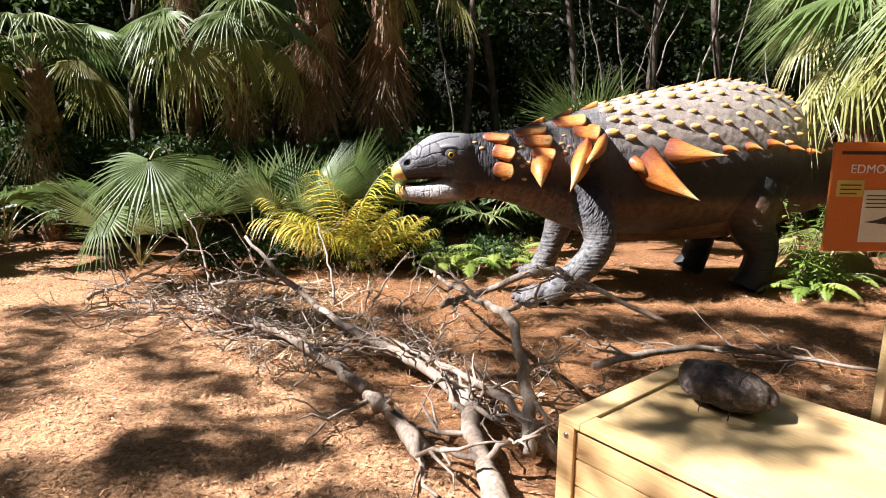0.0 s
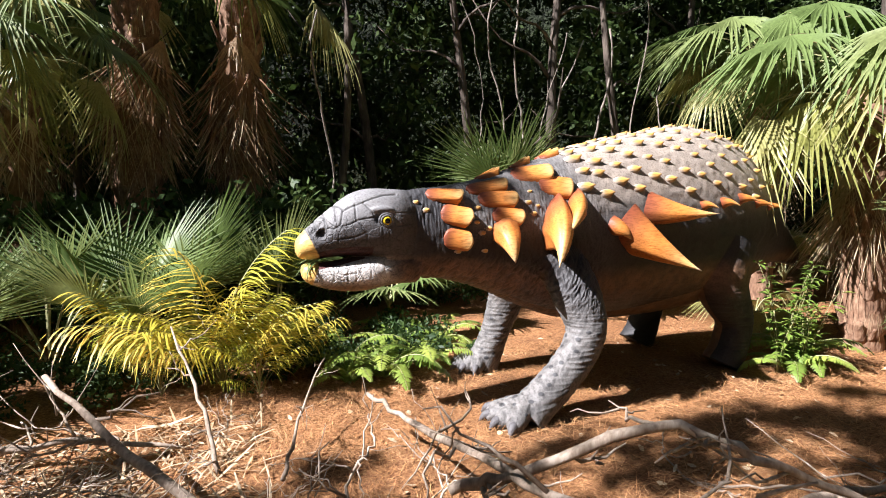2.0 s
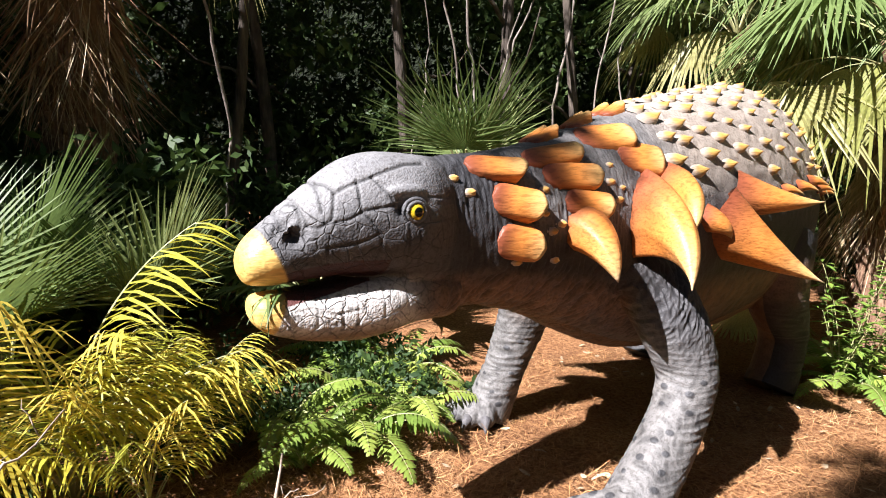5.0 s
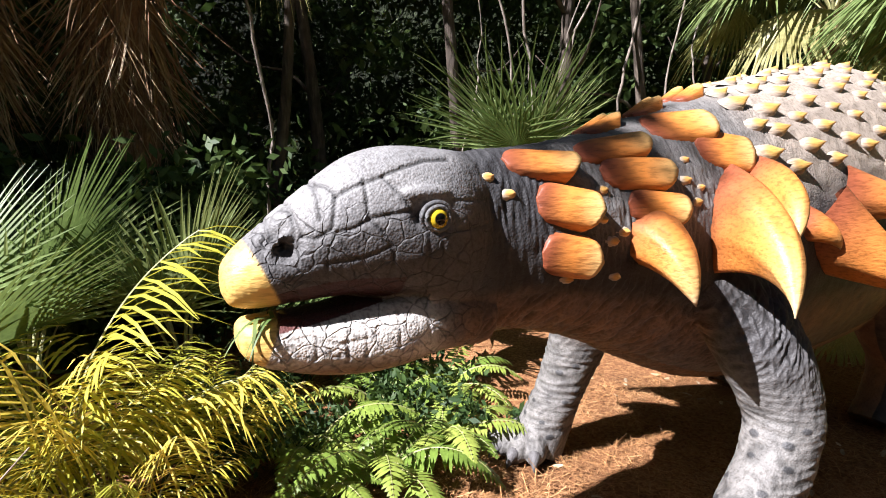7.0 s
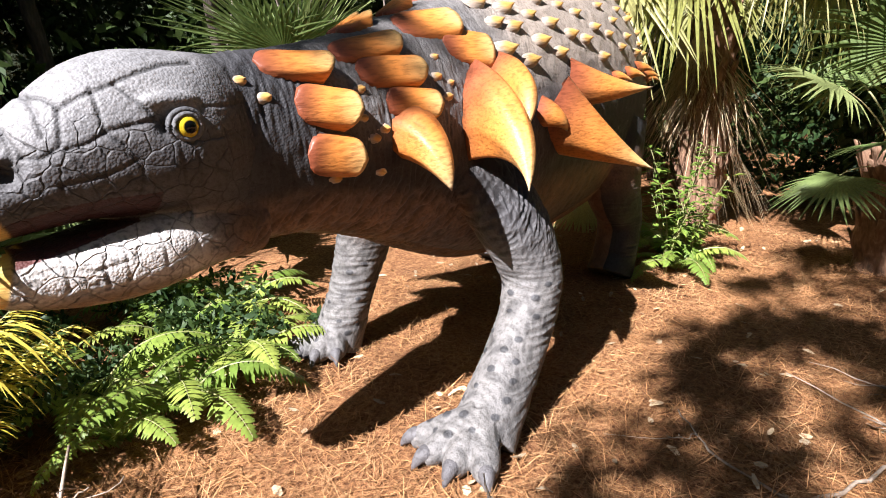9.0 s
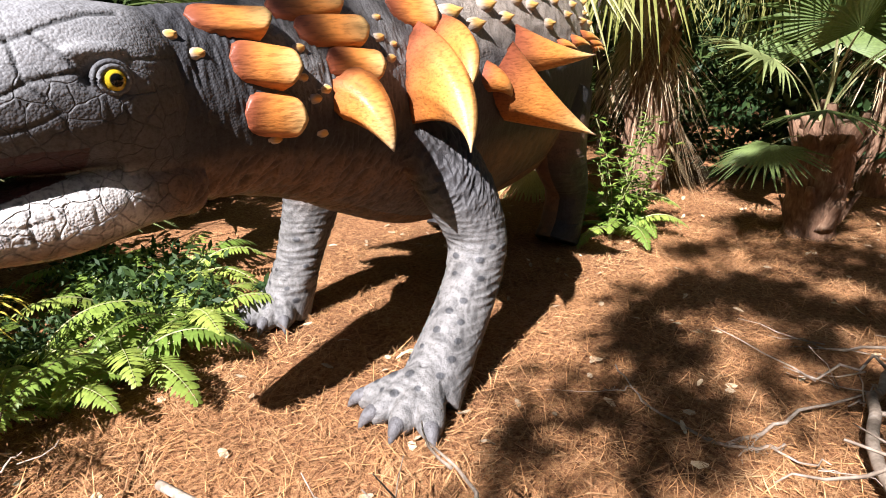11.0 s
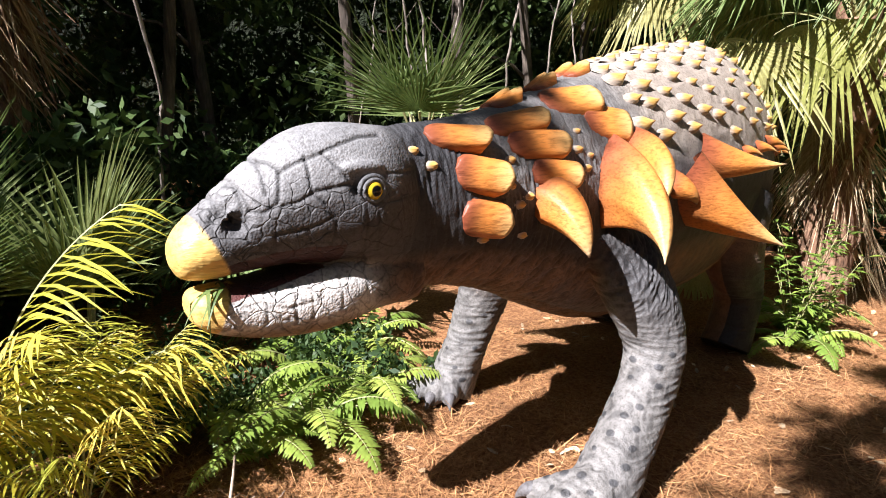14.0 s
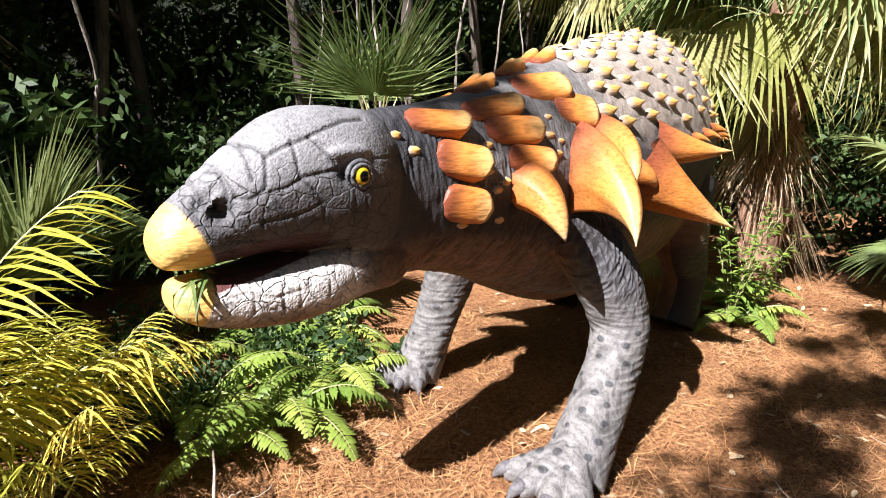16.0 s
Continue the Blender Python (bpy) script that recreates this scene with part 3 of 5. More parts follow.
def statue():
    v, no, faces = statue_body()
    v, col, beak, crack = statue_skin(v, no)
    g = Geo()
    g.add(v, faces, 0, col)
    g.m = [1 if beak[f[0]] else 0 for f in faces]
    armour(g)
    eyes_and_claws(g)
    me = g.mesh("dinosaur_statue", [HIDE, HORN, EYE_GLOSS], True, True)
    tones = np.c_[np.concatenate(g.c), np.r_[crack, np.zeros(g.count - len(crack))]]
    me.color_attributes["paint_and_shade"].data.foreach_set("color", tones.ravel())
    solid("dinosaur_statue", me, "grey armoured dinosaur statue with orange plates and long shoulder spikes", "statue")


def frame_of(along, out):
    """Axes of a plate: along it, across it, and out of the skin."""
    e1 = np.array(along, float)
    e1 /= np.linalg.norm(e1)
    e3 = np.array(out, float)
    e3 -= e1 * (e3 @ e1)
    e3 /= np.linalg.norm(e3)
    return e1, np.cross(e3, e1), e3


BASE, WARM, PALE, WORN = (np.array(c) for c in ((0.22, 0.06, 0.028), (0.55, 0.20, 0.042), (0.66, 0.42, 0.16), (0.33, 0.29, 0.24)))


def horn_tone(u, worn=0.0, pale=0.0):
    """Red-brown at the root, orange, then straw yellow, and worn grey at the very tip."""
    u = np.clip(u, 0, 1)[:, None]
    c = BASE * (1 - soft(u, 0.0, 0.42)) + WARM * soft(u, 0.0, 0.42)
    c = c * (1 - soft(u, 0.45, 0.95)) + PALE * soft(u, 0.45, 0.95)
    c = c * (1 - pale) + PALE * pale
    w = worn * soft(u, 0.8, 1.0)
    return c * (1 - w) + WORN * w


def plate(g, root, tip, wide, high, out, keel=0.7, pale=0.0, hug=0.3, point=0.1, fine=18):
    """A thick plate lying on the skin: a rounded block whose far end stands up and breaks off steeply."""
    root, tip = np.array(root, float), np.array(tip, float)
    e1, e2, e3 = frame_of(tip - root, out)
    long = np.linalg.norm(tip - root)
    nu, nv = fine, fine - 3
    u, w = np.meshgrid(np.linspace(0, 1, nu), np.linspace(-1, 1, nv), indexing="ij")
    half = wide / 2 * (1 - (1 - np.clip(u / 0.42, 0, 1)) ** 3) ** 0.45 * (1 - 0.06 * soft(u, 0.8, 1.0))
    edge = np.maximum(1 - np.abs(w) ** 7, 0) ** 0.5
    dome = edge * (0.72 + 0.28 * keel * np.maximum(0, 1 - np.abs(w)))
    rise = high * (0.18 + 0.82 * np.clip(u / 0.9, 0, 1) ** 1.5) * soft(u, -0.06, 0.12)
    drop = soft(u, 0.9, 1.0)
    over = point * long * soft(u, 0.55, 0.9) * (1 - np.abs(w) ** 1.2) - (point * 0.9 + 0.09) * long * drop - 0.07 * long * soft(u, 0.5, 1.0) * np.abs(w) ** 4
    lift = (rise * dome + 0.006) * (1 - drop) - (0.03 + 0.3 * high) * drop - 0.014 * (1 - edge) - (w * half) ** 2 / (2 * hug)
    p = root + e1 * (u * long + over)[..., None] + e2 * (w * half)[..., None] + e3 * lift[..., None]
    f = [(i * nv + j, (i + 1) * nv + j, (i + 1) * nv + j + 1, i * nv + j + 1) for i in range(nu - 1) for j in range(nv - 1)]
    rim = 1 - 0.55 * np.abs(w) ** 3
    tone = horn_tone((np.clip(u * 1.02, 0, 1) ** 1.2 * rim * (1 - 0.8 * drop)).ravel(), 0.3, pale)
    g.add(p.reshape(-1, 3), f, 1, tone)


def spike(g, root, tip, across, thick, bend, flat=0.6, sides=20, steps=16, power=1.0, blunt=0.0, keel=0.0, worn=0.8):
    """A curved spike with an oval root: across names the wide way of the root, thick its half width; keel sharpens its lower edge."""
    root, tip, bend = np.array(root, float), np.array(tip, float), np.array(bend, float)
    u = np.linspace(0, 1, steps)
    mid = root + (tip - root) * u[:, None] + bend * (u * (1 - u) * 4)[:, None]
    way = np.gradient(mid, axis=0)
    way /= np.linalg.norm(way, axis=1)[:, None]
    ac = np.array(across, float) - way * (way @ np.array(across, float))[:, None]
    ac /= np.linalg.norm(ac, axis=1)[:, None]
    th = np.cross(way, ac)
    r = thick * ((1 - u) ** power * 0.95 + 0.05 * (1 - u**4))
    r = r * (1 - blunt) + blunt * thick * np.maximum(1 - u**2.4, 0) ** 0.8
    r[-1] = thick * 0.012
    fl = flat + (1 - flat) * u
    a = np.linspace(0, 2 * np.pi, sides, endpoint=False)
    ridge = 1 + 0.03 * np.sin(7 * a + 1) + 0.02 * np.sin(11 * a)
    narrow = 1 - keel * np.clip(-np.cos(a), 0, 1) ** 1.5
    v = mid[:, None] + (r[:, None] * ridge * np.cos(a))[..., None] * ac[:, None] + (r[:, None] * fl[:, None] * np.sin(a) * ridge * narrow)[..., None] * th[:, None]
    f = [(i * sides + j, i * sides + (j + 1) % sides, (i + 1) * sides + (j + 1) % sides, (i + 1) * sides + j) for i in range(steps - 1) for j in range(sides)]
    f.append(tuple(range((steps - 1) * sides, steps * sides)))
    g.add(v.reshape(-1, 3), f, 1, horn_tone(np.repeat(u, sides) * 0.95, worn))


def scute(g, at, out, size, hook=0.95):
    """A low mound on the skin, drawn out into a small hook that points back."""
    e1, e2, e3 = frame_of((1, 0, 0), out)
    rings, sides = 8, 16
    rho, a = np.meshgrid(np.linspace(1, 0.02, rings), np.linspace(0, 2 * np.pi, sides, endpoint=False), indexing="ij")
    up = 1 - rho
    fore = size * (rho * np.cos(a) * np.where(np.cos(a) < 0, 1.25, 0.85) + hook * up**1.3)
    side = size * 0.74 * rho * np.sin(a)
    high = size * (0.34 * soft(up, 0.0, 0.35) + 0.46 * up**2.2) - 0.006 - (fore**2 * 0.3 + side**2 * 1.2)
    v = at + fore[..., None] * e1 + side[..., None] * e2 + high[..., None] * e3
    f = [(i * sides + j, i * sides + (j + 1) % sides, (i + 1) * sides + (j + 1) % sides, (i + 1) * sides + j) for i in range(rings - 1) for j in range(sides)]
    f.append(tuple(range((rings - 1) * sides, rings * sides)))
    g.add(v.reshape(-1, 3), f, 1, scute_tone(up.ravel()))


def scute_tone(u):
    """Skin-coloured at the foot, straw yellow, brown at the point."""
    u = u[:, None]
    c = np.array((0.37, 0.31, 0.25)) * (1 - soft(u, 0.15, 0.55)) + np.array((0.58, 0.33, 0.09)) * soft(u, 0.15, 0.55)
    return c * (1 - soft(u, 0.78, 1.0)) + np.array((0.3, 0.17, 0.08)) * soft(u, 0.78, 1.0)


TRUNK_FINE = stations(TRUNK, 5)


def body_at(x, degrees):
    """The skin's place and outward way at a station, so many degrees from the ridge down the left side."""
    rows = TRUNK_FINE
    r = [np.interp(x, rows[:, 0], rows[:, k]) for k in range(7)]
    ring = superring(x, *r[1:5], r[5], 720, r[6])
    a = (90 + degrees) * 2
    i = int(round(a)) % 720
    p, q = ring[i], ring[(i + 3) % 720] - ring[i - 3]
    out = np.array((0.0, -q[2], q[1])) / np.linalg.norm(q)
    out *= np.sign(out[2] * (p[2] - (r[2] + r[3]) / 2) + out[1] * (p[1] - r[1]))
    out[0] = -0.2 if x < 2.4 else 0.0 if x < 3.4 else 0.4
    return p, out / np.linalg.norm(out)


def mirrored(p, mid):
    return (p[0], 2 * mid - p[1], p[2])


def armour(g):
    r = np.random.default_rng(4)
    # two collars of thick plates round the neck, and the ovals over the shoulder
    for x0, d0, x1, d1, wide, high, point in (
        (0.48, 29, 0.77, 48, 0.125, 0.075, 0.06), (0.57, 64, 0.80, 75, 0.165, 0.085, 0.12), (0.58, 93, 0.79, 96, 0.165, 0.075, 0.12),
        (0.80, 32, 1.15, 40, 0.135, 0.06, 0.05), (0.87, 49, 1.19, 60, 0.15, 0.075, 0.06), (0.96, 70, 1.21, 76, 0.145, 0.08, 0.06),
        (1.20, 22, 1.57, 38, 0.20, 0.045, 0.03), (1.39, 45, 1.68, 58, 0.20, 0.05, 0.03), (0.95, 5, 1.15, 6, 0.09, 0.05, 0.15), (1.27, 3, 1.45, 3, 0.09, 0.05, 0.15), (1.55, 6, 1.72, 6, 0.1, 0.05, 0.15)):
        for s in (1, -1):
            a, oa = body_at(x0, s * d0)
            b, ob = body_at(x1, s * d1)
            plate(g, a, b, wide, high, oa + ob, 0.6, 0.0, 0.3 if x0 < 1.2 else 0.45, point)
    for s in (1, -1):
        side = (lambda p: p) if s > 0 else (lambda p: mirrored(p, 5.55))
        # hooked plate closing the second collar
        spike(g, side((1.07, 5.19, 1.36)), side((1.015, 4.87, 1.14)), (0.75, 0, 0.65), 0.13, (-0.015, -0.045 * s, 0.04), 0.8, 28, 20, 0.95, 0.25, 0.2)
        # two great hooks over the shoulder, the lower one keeled underneath
        spike(g, side((1.47, 5.17, 1.39)), side((1.245, 4.67, 1.12)), (0.3, 0, 1), 0.245, (0.01, -0.08 * s, 0.06), 0.36, 32, 26, 1.3, 0.05, 0.5)
        spike(g, side((1.66, 5.16, 1.53)), side((1.39, 4.78, 1.34)), (0.35, 0, 1), 0.145, (0.03, -0.065 * s, 0.05), 0.42, 24, 20, 1.2, 0.08, 0.4)
        # long spikes on the flank
        spike(g, side((2.12, 5.14, 1.36)), side((2.50, 4.67, 1.035)), (-0.3, 0.2, 1), 0.22, (-0.01, -0.01 * s, -0.015), 0.62, 28, 22, 1.25, 0.0, 0.2)
        spike(g, side((2.38, 5.18, 1.50)), side((2.83, 4.84, 1.465)), (0, 0.3, 1), 0.15, (0.0, -0.03 * s, -0.02), 0.75, 28, 20, 1.3)
        spike(g, side((1.99, 5.10, 1.37)), side((2.09, 4.985, 1.265)), (0, 0.3, 1), 0.085, (0, -0.03 * s, 0.015), 0.8, 20, 12, 0.9)
        for x, deg, size in ((2.72, 84, 0.06), (2.95, 82, 0.055), (3.2, 82, 0.06), (3.45, 80, 0.06), (3.7, 82, 0.055), (3.95, 82, 0.05)):
            a, oa = body_at(x, s * deg)
            spike(g, a - oa * 0.02, a + oa * size * 1.5 + np.array((size * 2.0, 0, -size * 0.7)), (0, 0.2, 1), size, (0, 0, 0.02), 0.8, 14, 10, 1.2)
    # small round studs between the collars
    for x, deg in ((0.40, 46), (0.47, 60), (0.84, 78), (0.88, 88), (0.86, 62), (0.93, 84), (1.3, 52), (1.27, 62), (1.3, 72), (1.34, 66), (0.9, 104), (0.7, 108)):
        for s in (1, -1):
            a, oa = body_at(x, s * deg)
            scute(g, a, oa, r.uniform(0.022, 0.032), 0.45)
    # rows of low hooked scutes over the back
    row = 0
    x = 1.78
    while x < 4.45:
        size = np.interp(x, [1.8, 2.3, 3.2, 4.4], [0.064, 0.054, 0.047, 0.04])
        for k in range(-6, 7):
            deg = (k + 0.5 * (row % 2)) * 14.5 + r.normal(0, 1.2)
            if abs(deg) > 78 or (x < 1.95 and abs(deg) > 66) or (x < 2.6 and abs(deg) > 70):
                continue
            a, oa = body_at(x + r.normal(0, 0.012), deg)
            sz = size * r.uniform(0.85, 1.15)
            scute(g, a, oa, sz)
        x += 0.172
        row += 1


def eyes_and_claws(g):
    for ex, ey, ez, s in EYES:
        a, b = np.meshgrid(np.linspace(0, 2 * np.pi, 28, endpoint=False), np.linspace(0, np.pi / 2, 14))
        v = np.stack([np.sin(b) * np.cos(a), s * np.cos(b), np.sin(b) * np.sin(a)], -1).reshape(-1, 3) * 0.037 + (head_x(ex), ey + HEAD_Y - s * 0.012, ez + HEAD_Z)
        turn = b.ravel()
        col = np.where((turn < 0.5)[:, None], (0.004, 0.004, 0.004), np.where((turn < 0.98)[:, None], (0.5, 0.36, 0.02), (0.05, 0.045, 0.04)))
        g.add(v, [(j * 28 + i, j * 28 + (i + 1) % 28, (j + 1) * 28 + (i + 1) % 28, (j + 1) * 28 + i) for j in range(13) for i in range(28)], 2, col)
        for ring_r, ring_t, tone in ((0.039, 0.0085, (0.13, 0.13, 0.13)), (0.052, 0.0095, (0.09, 0.09, 0.092))):
            t = np.linspace(0, 2 * np.pi, 33)
            tube(g, np.stack([head_x(ex) + ring_r * np.cos(t), np.full(33, ey + HEAD_Y + s * (0.004 if ring_r < 0.05 else -0.004)), ez + HEAD_Z + ring_r * 0.92 * np.sin(t)], -1), np.full(33, ring_t), 8, 0, tone, cap=False)
    for toes, foot in ((TOES_LEFT, (1.06, 4.79)), (TOES_RIGHT, (1.29, 6.08))):
        for x, y in toes:
            d = np.array((x - foot[0], y - foot[1], 0.0))
            d /= np.linalg.norm(d)
            root = np.array((x, y, 0.06)) - d * 0.045
            u = np.linspace(0, 1, 9)
            pts = root + d * (u * 0.10)[:, None] + np.array((0, 0, 1.0)) * (0.012 * np.sin(u * 3) - 0.055 * u**2)[:, None]
            tube(g, pts, 0.038 * (1 - u**2.2) + 0.002, 14, 0, (0.10, 0.095, 0.095))


statue()


# ---- palms and ferns ----
def arc(length, start, bend, steps):
    """A stem in the xz plane: leaves at start degrees above level, bends down by bend degrees."""
    a = np.radians(start - bend * np.linspace(0, 1, steps) ** 1.2)
    step = length / (steps - 1)
    x, z = np.r_[0, np.cumsum(np.cos(a[:-1]) * step)], np.r_[0, np.cumsum(np.sin(a[:-1]) * step)]
    return np.stack([x, 0 * x, z], -1), a[-1]


def fan_frond(name, mats, stalk, start, bend, radius, blades, spread, droop, fold, seed, ragged=0.1, split=0.5, wild=0.10):
    """A fan leaf on its stalk: folded blades joined near the middle, free and drooping further out."""
    r = np.random.default_rng(seed)
    g = Geo()
    pts, end = arc(stalk, start, bend, 9)
    tube(g, pts, np.linspace(0.014, 0.008, 9), 5, 1, None, 0.6)
    e1, e2 = np.array((np.cos(end), 0, np.sin(end))), np.array((0, 1.0, 0))
    e3 = np.cross(e1, e2)
    hub = pts[-1]
    s = np.array((0.03, 0.2, 0.36, 0.5, 0.64, 0.78, 0.9, 1.0))
    joined = 2 if split < 0.35 else 3 if split < 0.45 else 4
    def ray_at(a, length, fall, sway):
        way = np.cos(a) * e1 + np.sin(a) * e2 + e3 * fold * (np.abs(np.sin(a)) + 0.25 * (1 - np.cos(a)))
        way /= np.linalg.norm(way)
        over = np.cross(way, e3)
        over /= np.linalg.norm(over)
        drop = fall * np.maximum(0, s - 0.3) ** 2 * length
        return hub + way * (s * length)[:, None] + np.array((0, 0, -1.0)) * drop[:, None] + over * (sway * np.maximum(0, s - 0.4) ** 1.5 * length)[:, None], over, np.cross(over, way)
    da = np.radians(spread) / blades
    half = np.radians(spread) / 2
    rim = [ray_at(-half + da * j, radius * (0.74 + 0.26 * np.cos((-half + da * j) * 0.8)), droop * 0.5, 0)[0][:joined] for j in range(blades + 1)]
    verts, faces = [p for line in rim for p in line], []
    for i in range(blades):
        a = -half + da * (i + 0.5)
        length = radius * (0.74 + 0.26 * np.cos(a * 0.8)) * (1 - ragged * r.random())
        mid, over, nrm = ray_at(a, length, droop * r.uniform(0.4, 1.5), r.normal(0, wild))
        wide = length * np.tan(da / 2) * np.minimum(s, split * (1 - np.clip((s - split) / (1.001 - split), 0, 1)) ** 0.75 + 0.003)
        mid[:joined] -= nrm * (wide[:joined] * 0.55)[:, None]
        base = len(verts)
        verts += list(mid)
        lo, hi = i * joined, (i + 1) * joined
        for k in range(joined - 1):
            faces += [(lo + k, base + k, base + k + 1, lo + k + 1), (base + k, hi + k, hi + k + 1, base + k + 1)]
        before = (lo + joined - 1, hi + joined - 1)
        for k in range(joined, len(s)):
            n0 = len(verts)
            tuck = nrm * wide[k] * 0.45
            verts += [mid[k] - over * wide[k] + tuck, mid[k] + over * wide[k] + tuck]
            side = (n0, n0 + 1) if (rim[i][0] - mid[0]) @ over <= 0 or True else (n0 + 1, n0)
            if np.linalg.norm(verts[before[0]] - verts[n0]) > np.linalg.norm(verts[before[0]] - verts[n0 + 1]) and k == joined:
                side = (n0 + 1, n0)
            elif k > joined:
                side = (n0, n0 + 1) if flipped == 0 else (n0 + 1, n0)
            flipped = 0 if side[0] == n0 else 1
            faces += [(before[0], base + k - 1, base + k, side[0]), (base + k - 1, before[1], side[1], base + k)]
            before = side
    g.add(verts, faces, 0)
    return g.mesh(name, mats, False)


def feather_frond(name, mats, length, start, bend, pairs, leaf_long, leaf_wide, lift, seed, bare=0.2, droop=0.25):
    """A feather leaf: narrow leaflets in pairs along an arching rib."""
    r = np.random.default_rng(seed)
    g = Geo()
    pts, _ = arc(length, start, bend, 16)
    t = np.linspace(0, 1, 16)
    way = np.gradient(pts, axis=0)
    way /= np.linalg.norm(way, axis=1)[:, None]
    ups = np.cross(way, (0, 1.0, 0)) * -1
    thick = 0.004 * (0.4 + length)
    gap = (1 - bare) / pairs
    nodes = np.r_[np.linspace(0, bare * 0.9, 4), np.ravel([[bare + gap * i, bare + gap * i + min(gap * 0.8, leaf_wide * 0.5 / length)] for i in range(pairs)])]
    along = lambda src, u: np.array([np.interp(u, t, src[:, k]) for k in range(3)])
    verts, faces = [], []
    for u in nodes:
        c, w = along(pts, u), thick * (1.1 - 0.9 * u)
        verts += [c + np.array((0, -w, 0)), c + np.array((0, w, 0)), c - along(ups, u) * w * 1.6]
    for i in range(len(nodes) - 1):
        for a, b in ((0, 1), (1, 2), (2, 0)):
            faces.append((i * 3 + a, i * 3 + b, i * 3 + 3 + b, i * 3 + 3 + a))
    g.add(verts, faces, 1)
    verts, faces = list(verts), []
    g2v = []
    for i in range(pairs):
        u = bare + gap * i
        w, up = along(way, u), along(ups, u)
        size = (np.interp(u, [0, 0.12, 0.35, 0.75, 1], [0.45, 0.8, 1.0, 0.75, 0.12]) if bare < 0.15 else np.interp(u, [0, 0.3, 0.6, 1], [0.5, 1, 0.95, 0.45]))
        for side in (0, 1):
            if r.random() < 0.03:
                continue
            n0 = (4 + 2 * i) * 3 + side
            n1 = n0 + 3
            sign = -1 if side == 0 else 1
            ahead = (0.12 + 0.25 * u if bare < 0.15 else 0.75 + 0.5 * u) + r.normal(0, 0.06 if bare < 0.15 else 0.22)
            d = np.array((0, sign, 0.0)) + w * ahead + up * (lift + r.normal(0, 0.06 if bare < 0.15 else 0.25))
            d /= np.linalg.norm(d)
            n = leaf_long * size * r.uniform(0.88, 1.1)
            over = np.cross(d, up)
            over /= np.linalg.norm(over)
            if over @ w < 0:
                over = -over
            p = (verts[n0] + verts[n1]) / 2
            before = (n0, n1)
            for sv, wd in ((0.3, 1.0), (0.65, 0.82), (1.0, 0.06)):
                m = p + d * sv * n + np.array((0, 0, -1.0)) * droop * sv**2 * n
                k = g.count + len(g2v)
                g2v += [m - over * leaf_wide / 2 * wd, m + over * leaf_wide / 2 * wd]
                faces.append((before[0], before[1], k + 1, k))
                before = (k, k + 1)
    g.v.append(np.array(g2v))
    g.c.append(np.ones((len(g2v), 3)))
    g.count += len(g2v)
    g.f += faces
    g.m += [0] * len(faces)
    return g.mesh(name, mats, False)


FANS = [fan_frond("frond", [FAN, STALK], 0.75, 62, 40, 0.78, 34, 230, 0.35, -0.16, 20 + i, 0.14) for i in range(3)]
FANS_STIFF = [fan_frond("frond", [FAN, STALK], 0.62, 74, 22, 0.72, 30, 150, 0.08, -0.10, 30 + i, 0.12, 0.4) for i in range(3)]
FANS_DROOP = [fan_frond("frond", [FAN, STALK], 1.15, 55, 85, 1.0, 40, 210, 0.75, -0.22, 40 + i, 0.12) for i in range(3)]
FANS_PALE = [fan_frond("frond", [FAN_YOUNG, STALK], 1.1, 50, 95, 0.95, 38, 190, 0.8, -0.24, 50 + i, 0.15) for i in range(2)]
FANS_DEAD = [fan_frond("dead_frond", [FAN_DEAD, STALK_DRY], 0.4, -15, 60, 1.15, 17, 80, 0.8, -0.5, 60 + i, 0.5, 0.2, 0.3) for i in range(5)]
FANS_BROWN = [fan_frond("dead_frond", [FAN_BROWN, STALK_DRY], 0.45, -10, 65, 1.0, 15, 95, 0.8, -0.5, 160 + i, 0.5, 0.3, 0.35) for i in range(5)]
FANS_OPEN = [fan_frond("frond", [FAN, STALK], 0.62, 74, 22, 0.76, 25, 170, 0.12, -0.14, 130 + i, 0.25, 0.26, 0.16) for i in range(3)]
FANS_HANG = [fan_frond("frond", [FAN, STALK], 1.4, 80, 128, 0.86, 36, 250, 0.35, -0.2, 90 + i, 0.14, 0.42) for i in range(2)]
GOLDS = [feather_frond("frond", [GOLD, STALK], rnd(0.85, 1.15), 84, 62, 19, 0.36, 0.0125, 0.45, 70 + i, 0.40, 0.45) for i in range(5)]
FERNS = [feather_frond("frond", [FERN, STALK], rnd(0.6, 0.75), 62, 118, 27, 0.105, 0.023, 0.02, 80 + i, 0.08, 0.3) for i in range(4)]


def spread_fronds(parent, meshes, spec, name="frond", label=""):
    """Fronds round a crown: rows of turn, height, tilt, size."""
    for i, (turn, up, tilt, size) in enumerate(spec):
        part(name, meshes[i % len(meshes)], parent, label, Matrix.Translation((0, 0, up)) @ Matrix.Rotation(radians(turn), 4, "Z") @ Matrix.Rotation(radians(-tilt), 4, "Y") @ Matrix.Scale(size, 4))


def palmetto(x, y, label, meshes, spec, group="palmettos"):
    p = thing("palmetto", label, "palm", pose(x, y, float(ground_height(x, y)) - 0.02), group)
    spread_fronds(p, meshes, spec)
    return p


def crown(count, up, tilt, size, start=0.0, wide=360.0, jitter=12.0):
    return [(start + wide * (i + 0.5) / count + rnd(-jitter, jitter), up + rnd(-0.06, 0.06), tilt + rnd(-14, 14), size * rnd(0.82, 1.12)) for i in range(count)]


